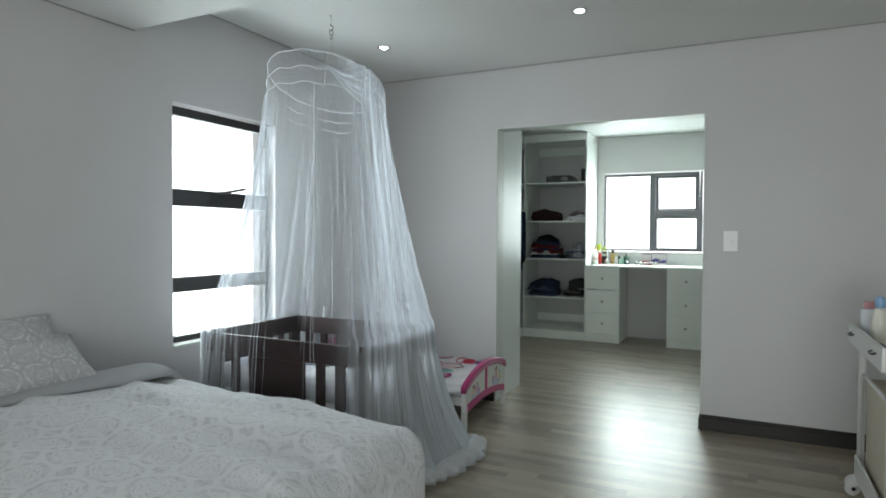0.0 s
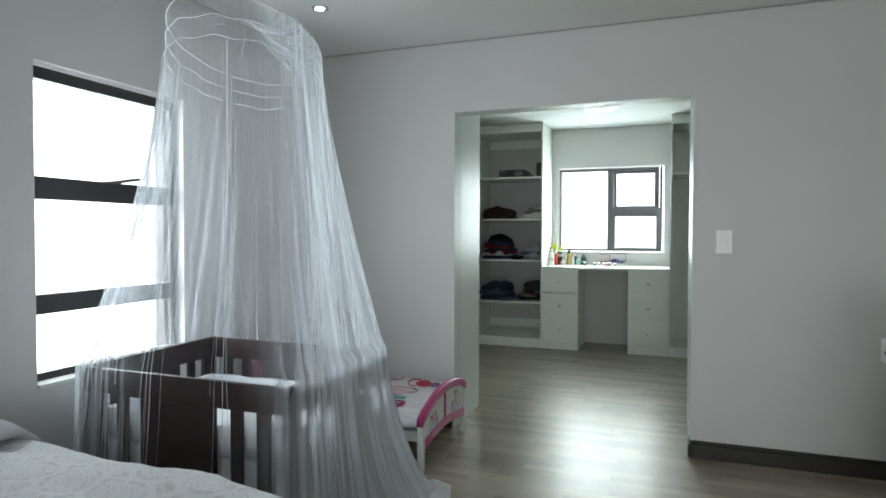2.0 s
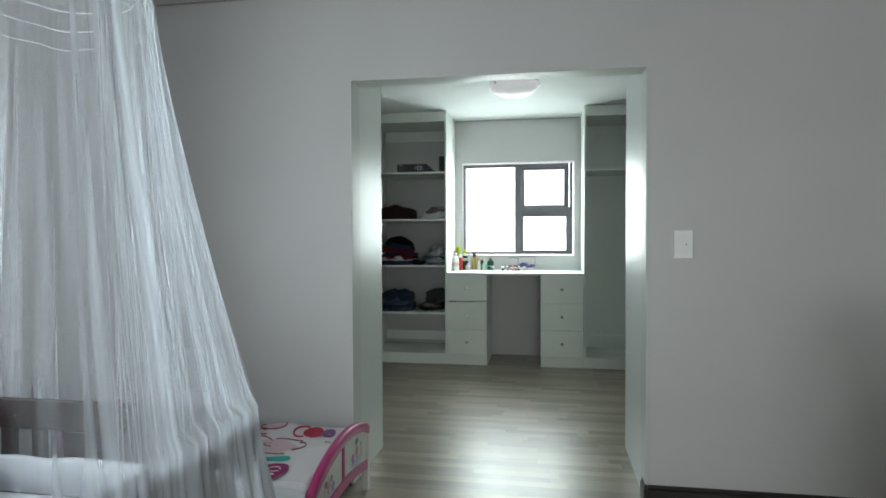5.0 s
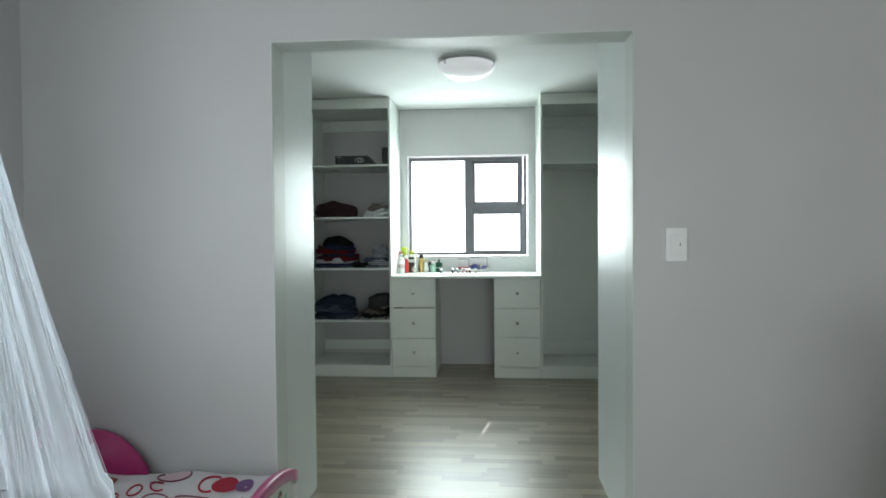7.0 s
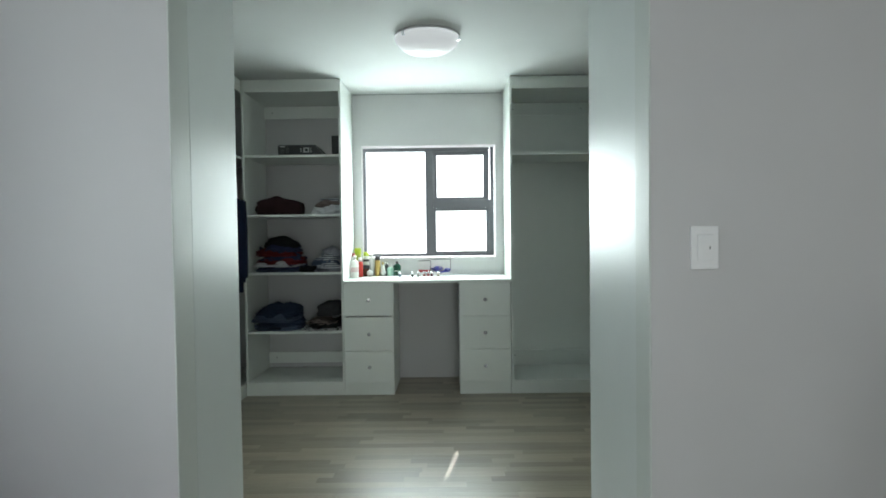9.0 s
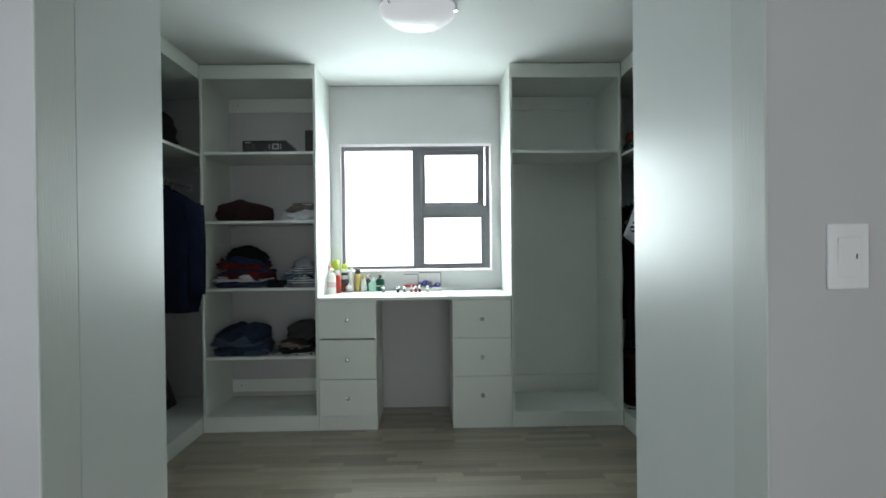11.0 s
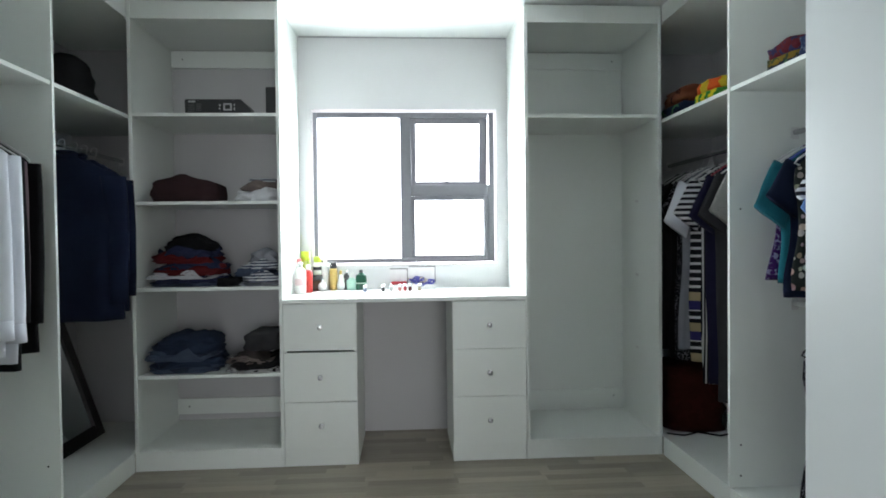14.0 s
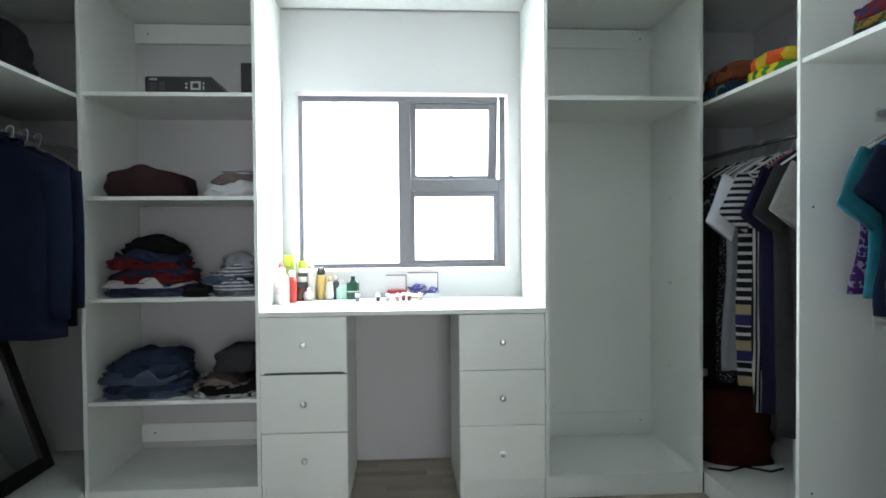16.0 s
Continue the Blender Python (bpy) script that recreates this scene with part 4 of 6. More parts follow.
HEM = cloth("net_hem", (0.86, 0.86, 0.88), vary=0.03)
CREASE, cn, cl, cb = material("creased_net", 0.9)
cclear, cwhite, cmix = cn.new("ShaderNodeBsdfTransparent"), cn.new("ShaderNodeBsdfDiffuse"), cn.new("ShaderNodeMixShader")
cwhite.inputs[0].default_value = (0.92, 0.95, 1.0, 1)
cmix.inputs[0].default_value = 0.5
cl.new(cclear.outputs[0], cmix.inputs[1])
cl.new(cwhite.outputs[0], cmix.inputs[2])
cl.new(cmix.outputs[0], cn["Material Output"].inputs[0])
net()
hook = thing("ceiling_hook", (-2.170, 2.530, CEIL_Z), "small dark steel ceiling hook with a ring", "hook")
part("stem", lathe([(0.010, -0.001), (0.010, -0.004), (0.003, -0.008), (0.003, -0.050)], 10), WHITE_PLASTIC, hook, "white painted stem", True)
pts = [(0, 0, -0.046), (0, 0, -0.060)] + [(0.014 * math.sin(a), 0, -0.074 + 0.014 * math.cos(a)) for a in [0.3 * k for k in range(1, 16)]]
part("hook", tube(pts, 0.003, 8), STEEL, hook, smooth=True)
pts = [(0.013 * math.sin(a), 0.003, -0.100 + 0.014 * math.cos(a)) for a in [2 * math.pi * k / 20 for k in range(21)]]
part("ring", tube(pts, 0.0022, 8), STEEL, hook, smooth=True)
pts = [(0.002, 0.011 * math.sin(a), -0.126 + 0.014 * math.cos(a)) for a in [2 * math.pi * k / 20 for k in range(21)]]
part("ring", tube(pts, 0.002, 8), STEEL, hook, smooth=True)

# ---- child's bed ----


def toddler_bed():
    X, Y0, Y1 = -1.625, 3.215, 3.965
    cy, h = (Y0 + Y1) / 2, (Y1 - Y0) / 2
    b = thing("child_bed", (X, cy, 0), "small pink and white plastic child's bed with picture panels", "bed")

    def arch(u):
        return 0.300 + 0.085 * (1 - (u / h) ** 2) ** 0.9 + 0.02 * u / h

    # curved pink top rail of the foot end
    rings = []
    for k in range(25):
        u = -h + 2 * h * k / 24
        z = arch(u * 0.999)
        rings.append([(0.018, u, z), (0.014, u, z + 0.010), (-0.014, u, z + 0.010), (-0.018, u, z), (-0.018, u, z - 0.036), (0.018, u, z - 0.036)])
    part("top_rail", loft(rings), PINK, b, "glossy pink curved rail", True)
    rings = []
    for k in range(17):
        u = -h + 0.02 + 2 * (h - 0.02) * k / 16
        z = 0.105 + 0.045 * (1 - (u / h) ** 2)
        rings.append([(0.016, u, z), (0.016, u, z + 0.045), (-0.016, u, z + 0.045), (-0.016, u, z)])
    part("bottom_rail", loft(rings), PINK, b, "pink curved rail")
    part("centre_post", box(-0.012, 0.012, -0.014, 0.014, 0.165, 0.360, 0.004), PINK, b)
    for s in (-1, 1):
        part("leg", box(-0.018, 0.018, s * (h - 0.018) - 0.016, s * (h - 0.018) + 0.016, 0, 0.285, 0.006), WHITE_PLASTIC, b)
        rings = []
        for k in range(9):
            u0 = 0.020 if s > 0 else -h + 0.04
            u = u0 + (h - 0.06) * k / 8
            lo, hi = 0.150 + 0.045 * (1 - (u / h) ** 2), arch(u) - 0.038
            rings.append([(0.007, u, lo), (0.007, u, hi), (-0.007, u, hi), (-0.007, u, lo)])
        pn = part("picture_panel", loft(rings), WHITE_PLASTIC, b, "white panel with a coloured picture")
        uc = s * 0.19
        art = [((0.50, 0.58, 0.66), 0.0, 0.205, 0.085, 0.022), ((0.23, 0.13, 0.08), 0.0, 0.292, 0.020, 0.026), ((0.60, 0.36, 0.44), 0.0, 0.250, 0.024, 0.030), ((0.66, 0.55, 0.50), 0.002, 0.283, 0.012, 0.014), ((0.42, 0.30, 0.50), -0.062, 0.236, 0.022, 0.026), ((0.62, 0.56, 0.36), 0.062, 0.240, 0.018, 0.024), ((0.36, 0.50, 0.46), 0.058, 0.274, 0.012, 0.012)]
        if s < 0:
            art = [(c, 0.8 * u, z - 0.016, r * 0.9, q * 0.9) for c, u, z, r, q in art if c[0] > 0.3] + [((0.30, 0.20, 0.28), -0.03, 0.262, 0.013, 0.016), ((0.26, 0.16, 0.12), 0.035, 0.258, 0.014, 0.016)]
        for col, du, z, ru, rz in art:
            bm = bmesh.new()
            vs = [bm.verts.new((0.0078 + 0.0004 * art.index((col, du, z, ru, rz)), uc + du * s + ru * math.cos(t) * (1 + 0.2 * math.sin(3 * t)), z + rz * math.sin(t))) for t in [2 * math.pi * q / 18 for q in range(18)]]
            bm.faces.new(vs)
            part("printed_shape", bm, PRINT[col], pn)
    # side rails, guard rails, head end
    for s in (-1, 1):
        part("side_rail", box(-1.13, -0.02, s * (h - 0.03) - 0.012, s * (h - 0.03) + 0.012, 0.155, 0.215, 0.005), WHITE_PLASTIC, b)
        rings = []
        for k in range(15):
            u = -1.12 + 0.51 * k / 14
            top = 0.487 - (0.16 * max(0, (k - 7) / 7) ** 2.6)
            rings.append([(u, s * (h - 0.012), 0.22), (u, s * (h - 0.012), top), (u, s * (h - 0.034), top), (u, s * (h - 0.034), 0.22)])
        part("guard_rail", loft(rings), PINK, b, "pink curved guard rail", True)
    part("head_end", box(-1.152, -1.122, -h, h, 0.0, 0.50, 0.012), PINK, b)
    part("slat_base", box(-1.12, -0.03, -h + 0.05, h - 0.05, 0.16, 0.19), WHITE_PLASTIC, b)
    m = part("child_mattress", box(-1.115, -0.03, -h + 0.045, h - 0.045, 0.1905, 0.300, 0.025, steps=3), WHITE_CLOTH, smooth=True)
    m.location = (X, cy, 0)
    tagged(m, "thin white foam mattress", "mattress")
    # printed quilt
    nu, nv = 60, 44
    bm = bmesh.new()
    g = {}
    for i in range(nu + 1):
        for j in range(nv + 1):
            u, v = -1.10 + 1.075 * i / nu, -h + 0.0 + (2 * h + 0.0) * j / nv
            edge = max(0, abs(v) - (h - 0.07))
            z = 0.325 + wobble(u * 2, v * 2, 1, 3.5, 0.022) + wobble(u, v, 5, 12, 0.006) - (edge * 1.3 if v < 0 else edge * 0.3)
            g[i, j] = bm.verts.new((u, v * (0.96 if v < 0 else 0.97), z))
    for i in range(nu):
        for j in range(nv):
            bm.faces.new((g[i, j], g[i + 1, j], g[i + 1, j + 1], g[i, j + 1]))
    q = part("child_quilt", bm, QUILT, smooth=True)
    q.location = (X, cy, 0)
    sol = q.modifiers.new("thickness", "SOLIDIFY")
    sol.thickness, sol.offset = 0.02, -1
    tagged(q, "white quilt printed with red letters and pink cartoon shapes", "quilt")

    def high(u, v):
        edge = max(0, abs(v) - (h - 0.07))
        return 0.329 + wobble(u * 2, v * 2, 1, 3.5, 0.022) + wobble(u, v, 5, 12, 0.006) - (edge * 1.3 if v < 0 else edge * 0.3)

    def blot(col, u, v, ru, rv, turn=0.0, wob=0.15, hole=0.0):
        bm = bmesh.new()
        n = 28
        ct, st = math.cos(turn), math.sin(turn)
        ring = []
        for k in range(n):
            t = 2 * math.pi * k / n
            f = 1 + wob * math.sin(3 * t + u * 9)
            for s in (1.0, hole) if hole else (1.0,):
                a, c = ru * f * s * math.cos(t), rv * f * s * math.sin(t)
                x, y = u + a * ct - c * st, v + a * st + c * ct
                ring.append(bm.verts.new((x, y, high(x, y))))
        if hole:
            for k in range(n):
                p = (k + 1) % n
                bm.faces.new((ring[2 * k], ring[2 * p], ring[2 * p + 1], ring[2 * k + 1]))
        else:
            c = bm.verts.new((u, v, high(u, v)))
            for k in range(n):
                bm.faces.new((ring[k], ring[(k + 1) % n], c))
        return part("printed_shape", bm, PRINT[col], q)

    def stroke(col, pts, r=0.0032):
        """A printed line following the quilt."""
        return part("printed_line", tube([(x, y, high(x, y) + 0.0005) for x, y in pts], r, 5), PRINT[col], q)

    def arc(u, v, ru, rv, a0, a1, n=14, turn=0.0):
        ct, st = math.cos(turn), math.sin(turn)
        pts = []
        for k in range(n + 1):
            t = radians(a0 + (a1 - a0) * k / n)
            a, c = ru * math.cos(t), rv * math.sin(t)
            pts.append((u + a * ct - c * st, v + a * st + c * ct))
        return pts

    PALE, MAGENTA = (0.66, 0.50, 0.54), (0.25, 0.02, 0.12)
    RED, LINE, TEAL, BROWN, PURPLE = (0.42, 0.022, 0.05), (0.22, 0.03, 0.07), (0.03, 0.36, 0.34), (0.22, 0.09, 0.035), (0.20, 0.10, 0.26)
    # handbag in red and purple with a round handle
    blot(RED, -0.215, 0.215, 0.050, 0.055, 0.2, 0.06)
    blot(PURPLE, -0.145, 0.225, 0.034, 0.052, 0.2, 0.04)
    blot(PALE, -0.140, 0.225, 0.010, 0.014, 0.0, 0.1)
    stroke(RED, arc(-0.275, 0.215, 0.042, 0.050, 60, 300), 0.0045)
    # pale pink animal with a drawn outline
    blot(PALE, -0.34, 0.02, 0.115, 0.085, 0.15, 0.10)
    for u, v, ru, rv, a0, a1 in ((-0.42, 0.07, 0.050, 0.040, 20, 260), (-0.30, 0.09, 0.075, 0.040, -20, 150), (-0.23, 0.03, 0.045, 0.050, -90, 90), (-0.33, -0.06, 0.085, 0.035, 170, 350), (-0.44, -0.01, 0.035, 0.045, 70, 290), (-0.36, 0.03, 0.030, 0.020, 0, 300)):
        stroke(LINE, arc(u, v, ru, rv, a0, a1), 0.0026)
    blot(RED, -0.38, 0.085, 0.024, 0.012, 0.4, 0.1)
    # second pale shape towards the wall
    blot(PALE, -0.46, 0.29, 0.060, 0.050, 0.1, 0.1)
    stroke(LINE, arc(-0.46, 0.29, 0.066, 0.055, 150, 400), 0.003)
    # teal leaf and magenta square at the near edge
    blot(TEAL, -0.235, -0.155, 0.062, 0.038, 0.2, 0.14)
    blot(MAGENTA, -0.205, -0.265, 0.070, 0.055, 0.1, 0.05)
    stroke(PALE, arc(-0.20, -0.262, 0.026, 0.018, 0, 330), 0.003)
    # row of three large outlined letters in dark red
    du, dv = 0.070, 0.040
    for k, (a0, a1) in enumerate(((-90, 90), (0, 360), (50, 310))):
        u, v = -0.60 + du * k, 0.085 + dv * k
        stroke(RED, arc(u, v, 0.026, 0.040, a0, a1, 16, 0.45), 0.0036)
        if k == 0:
            stroke(RED, [arc(u, v, 0.026, 0.040, -90, -90, 1, 0.45)[0], arc(u, v, 0.026, 0.040, 90, 90, 1, 0.45)[0]], 0.0036)
    # brown round figure near the head end
    blot(BROWN, -0.79, 0.17, 0.145, 0.085, 0.25, 0.08)
    blot(PURPLE, -0.90, 0.11, 0.070, 0.030, 0.5, 0.1)
    blot((0.62, 0.52, 0.40), -0.73, 0.15, 0.018, 0.012, 0.2, 0.1)
    stroke((0.03, 0.015, 0.012), arc(-0.73, 0.15, 0.022, 0.016, 0, 360), 0.002)
    stroke((0.03, 0.015, 0.012), arc(-0.78, 0.05, 0.045, 0.030, 180, 330), 0.004)
    for u, v in ((-0.50, 0.19), (-0.12, 0.12), (-0.52, -0.20), (-0.66, -0.12)):
        for k in range(3):
            stroke(LINE, [(u + 0.016 * k, v - 0.012 + 0.004 * k), (u + 0.016 * k + 0.006, v + 0.012)], 0.0016)
    # bunched sheet at the near corner
    rings = []
    for i in range(9):
        t = i / 8
        s = math.sin(math.pi * (0.06 + 0.88 * t))
        rings.append([(-0.16 + 0.26 * t - 0.10, -h + 0.03 + 0.05 * s * math.cos(a) + wobble(t, a, 2, 3, 0.01), 0.255 + 0.032 * s * math.sin(a) + wobble(t, a, 6, 3, 0.012)) for a in [2 * math.pi * k / 14 for k in range(14)]])
    ob = part("bunched_sheet", loft(rings), WHITE_CLOTH, smooth=True)
    ob.location = (X, cy, 0)
    tagged(ob, "white sheet bunched at the edge of the child's bed", "bed sheet")


class Prints(dict):
    def __missing__(self, col):
        self[col] = plain("printed_ink", col, 0.7)
        return self[col]


PRINT = Prints()
QUILT = cloth("white_quilt", (0.72, 0.70, 0.72), vary=0.05)
toddler_bed()

# ---- white trolley with baby things ----


def trolley():
    x0, x1, y0, y1 = 0.462, 0.90, 2.46, 3.262
    cx, cy = (x0 + x1) / 2, (y0 + y1) / 2
    t = thing("nursery_trolley", (cx, cy, 0), "white painted nursery trolley on castors holding baby toiletries", "trolley")
    w, d = (x1 - x0) / 2, (y1 - y0) / 2
    tr = new("tray")
    tr.parent = t
    part("tray_base", box(-w, w, -d, d, 0.755, 0.767, 0.002), WHITE_PLASTIC, tr)
    for s in (-1, 1):
        part("tray_side", box(s * (w - 0.008) - 0.008, s * (w - 0.008) + 0.008, -d, d, 0.762, 0.850, 0.004), WHITE_PLASTIC, tr)
        part("tray_end", box(-w + 0.016, w - 0.016, s * (d - 0.008) - 0.008, s * (d - 0.008) + 0.008, 0.762, 0.850, 0.004), WHITE_PLASTIC, tr)
    for s in (-0.26, 0.26):
        part("handle", tube([(-w - 0.002, s - 0.035, 0.812), (-w - 0.016, s - 0.028, 0.806), (-w - 0.016, s + 0.028, 0.806), (-w - 0.002, s + 0.035, 0.812)], 0.004, 8), STEEL, t, "small metal pull")
    for sx in (-1, 1):
        for sy in (-1, 1):
            px, py = sx * (w - 0.05), sy * (d - 0.07)
            part("leg", box(px - 0.014, px + 0.014, py - 0.014, py + 0.014, 0.10, 0.756, 0.004), WHITE_PLASTIC, t)
            cs = part("castor", lathe([(0.030, -0.012), (0.034, -0.008), (0.034, 0.008), (0.030, 0.012)], 20), WHITE_PLASTIC, t, smooth=True)
            cs.matrix_local = pose(px - 0.028, py + 0.02, 0.034, 90, 0, 20)
            part("hub", lathe([(0.010, -0.014), (0.010, 0.014)], 12), STEEL, cs)
            cap = bmesh.new()
            rings = []
            for k in range(9):
                a = math.pi * k / 8
                rr = 0.050
                rings.append([(px - 0.012 + rr * math.cos(a), py - 0.022, 0.062 + rr * 0.9 * math.sin(a)), (px - 0.012 + rr * math.cos(a), py + 0.022, 0.062 + rr * 0.9 * math.sin(a))])
            vs = [[cap.verts.new(p) for p in r] for r in rings]
            cap.faces.new([v[0] for v in vs])
            cap.faces.new([v[1] for v in reversed(vs)])
            for a, c in zip(vs, vs[1:]):
                cap.faces.new((a[0], a[1], c[1], c[0]))
            cap.faces.new((vs[0][0], vs[0][1], vs[-1][1], vs[-1][0]))
            part("castor_housing", cap, WHITE_PLASTIC, t)
    part("lower_shelf", box(-w + 0.03, w - 0.03, -d + 0.05, d - 0.05, 0.115, 0.130, 0.002), WHITE_PLASTIC, t)
    for s in (-1, 1):
        part("shelf_edge", box(s * (w - 0.034) - 0.006, s * (w - 0.034) + 0.006, -d + 0.05, d - 0.05, 0.10, 0.205, 0.003), WHITE_PLASTIC, t)
    part("side_frame", tube([(-w + 0.045, d - 0.10, 0.20), (-w + 0.045, d - 0.10, 0.58), (-w + 0.045, d - 0.16, 0.62), (-w + 0.045, -d + 0.16, 0.62), (-w + 0.045, -d + 0.10, 0.58), (-w + 0.045, -d + 0.10, 0.20)], 0.009, 8), WHITE_PLASTIC, t, smooth=True)
    cream = cloth("cream_canvas", (0.60, 0.55, 0.46), vary=0.06)
    bag = part("canvas_bin", box(-w + 0.06, w - 0.06, -d + 0.12, d - 0.12, 0.135, 0.60, 0.02, steps=3), cream, smooth=True)
    bag.location = (cx, cy, 0)
    tagged(bag, "cream canvas storage bin on the trolley", "storage bin")
    dark = part("folded_cloth", box(-0.10, 0.10, -0.12, 0.12, 0, 0.05, 0.02, steps=3), cloth("dark_navy_knit", (0.02, 0.025, 0.05)), smooth=True)
    dark.location = (cx + 0.05, cy - 0.05, 0.601)
    tagged(dark, "dark folded cloth on the canvas bin", "cloth")

    def bottle(name, x, y, profile, mat, capmat, cap, label):
        b = thing(name, (x, y, 0.768), label, "bottle", "toiletries on the trolley")
        part("body", lathe(profile, 20), mat, b, smooth=True)
        part("cap", lathe(cap, 20), capmat, b, smooth=True)

    blue, rose = plain("blue_plastic", (0.25, 0.42, 0.66), 0.4), plain("rose_plastic", (0.58, 0.30, 0.32), 0.4)
    ivory = plain("ivory_plastic", (0.72, 0.70, 0.62), 0.3, vary=0.04)
    milky = plain("milky_plastic", (0.74, 0.74, 0.78), 0.25, vary=0.04)
    bottle("baby_jar", x0 + 0.075, y1 - 0.07, [(0.036, 0), (0.038, 0.01), (0.038, 0.15), (0.034, 0.16)], milky, rose, [(0.024, 0.16), (0.026, 0.165), (0.026, 0.19), (0.02, 0.195)], "white baby toiletry jar with a rose cap")
    bottle("lotion_bottle", x0 + 0.085, y1 - 0.26, [(0.034, 0), (0.037, 0.01), (0.037, 0.13), (0.028, 0.17), (0.016, 0.185)], ivory, blue, [(0.018, 0.185), (0.02, 0.19), (0.02, 0.225), (0.012, 0.235)], "ivory lotion bottle with a blue cap")
    bottle("cream_tub", x0 + 0.13, y1 - 0.16, [(0.04, 0), (0.042, 0.01), (0.042, 0.06)], milky, WHITE_PLASTIC, [(0.043, 0.06), (0.044, 0.065), (0.044, 0.08), (0.04, 0.085)], "white cream tub with a white lid")
    wipes = part("box_of_wipes", box(-0.01, 0.01, -0.10, 0.10, 0, 0.30, 0.004), milky)
    wipes.matrix_world = pose(x0 + 0.16, y1 - 0.13, 0.768, 0, 6, -12)
    tagged(wipes, "white card packet leaning upright in the trolley tray", "packet")
    lid = part("black_case", box(-0.03, 0.03, -0.06, 0.06, 0, 0.03, 0.006), BLACK)
    lid.location = (x0 + 0.06, y1 - 0.35, 0.768)
    tagged(lid, "small black case lying in the trolley tray", "case")


trolley()

# ---- light switch ----
sw = thing("light_switch", (-0.089, PART, 1.243), "white rocker light switch on the wall beside the opening", "light switch")
SWITCH_WHITE = plain("bright_white_plastic", (0.83, 0.83, 0.84), 0.3, vary=0.03)
# grey stands in for the shade in the gap round the rocker
SWITCH_GAP = plain("rocker_gap_shade", (0.40, 0.40, 0.41), 0.6)
part("plate", box(-0.042, 0.042, -0.009, -0.0005, -0.066, 0.066, 0.003), SWITCH_WHITE, sw)
rk = part("rocker", box(-0.024, 0.024, -0.013, -0.008, -0.040, 0.040, 0.002), SWITCH_WHITE, sw)
rk.matrix_local = pose(0, 0, 0, 3.5, 0, 0)
part("gap", box(-0.0255, 0.0255, -0.0086, -0.0078, -0.0415, 0.0415), SWITCH_GAP, sw)
part("mark", box(0.012, 0.0145, -0.0137, -0.0128, -0.004, 0.006), HOLE, rk)

# ---- hanging clothes ----


def ring_points(cx, cy, z, a, b, n, folds, seed, depth):
    out = []
    for k in range(n):
        t = 2 * math.pi * k / n
        f = 1 + depth * math.sin(folds * t + seed) + wobble(math.cos(t) * 1.5 + seed, math.sin(t) * 1.5, z * 2.5, 1.6, depth * 1.4)
        ct, st = math.cos(t), math.sin(t)
        sx = math.copysign(abs(ct) ** 0.8, ct)
        out.append((cx + a * sx, cy + b * st * f + wobble(ct + seed, z * 2, 3, 2.2, depth * 0.05), z))
    return out


def hanger(rod, y, mat, label="white plastic clothes hanger", bar_z=-0.085):
    """A hanger on a rod at (x, z) = rod, standing across it."""
    x, z = rod
    hg = thing("clothes_hanger", (x, y, z), label, "hanger", "clothes hangers")
    pts = [(-0.017 * math.cos(a), 0, 0.017 * math.sin(a)) for a in [0.32 * k - 0.5 for k in range(11)]]
    pts += [(0.010, 0, -0.026), (0.0, 0, -0.042), (0.0, 0, -0.060)]
    part("hook", tube(pts, 0.0032, 6), mat, hg, smooth=True)
    tri = [(0, 0, -0.058), (0.10, 0, -0.098), (0.19, 0, -0.156), (0.20, 0, -0.170), (0.185, 0, -0.178), (0, 0, -0.174), (-0.185, 0, -0.178), (-0.20, 0, -0.170), (-0.19, 0, -0.156), (-0.10, 0, -0.098), (0, 0, -0.058)]
    part("shoulder_bar", tube(tri, 0.0045, 6), mat, hg, smooth=True)
    hg.rotation_euler = (0, 0, wobble(y, x, 1, 9, 0.25))
    return hg


HANGER_WHITE = plain("hanger_white", (0.62, 0.62, 0.62), 0.4)
HANGER_BLUE = plain("hanger_blue", (0.05, 0.08, 0.40), 0.4)
HANGER_PALE = plain("hanger_pale_blue", (0.16, 0.34, 0.50), 0.4)
HANGER_RED = plain("hanger_red", (0.35, 0.03, 0.05), 0.4)


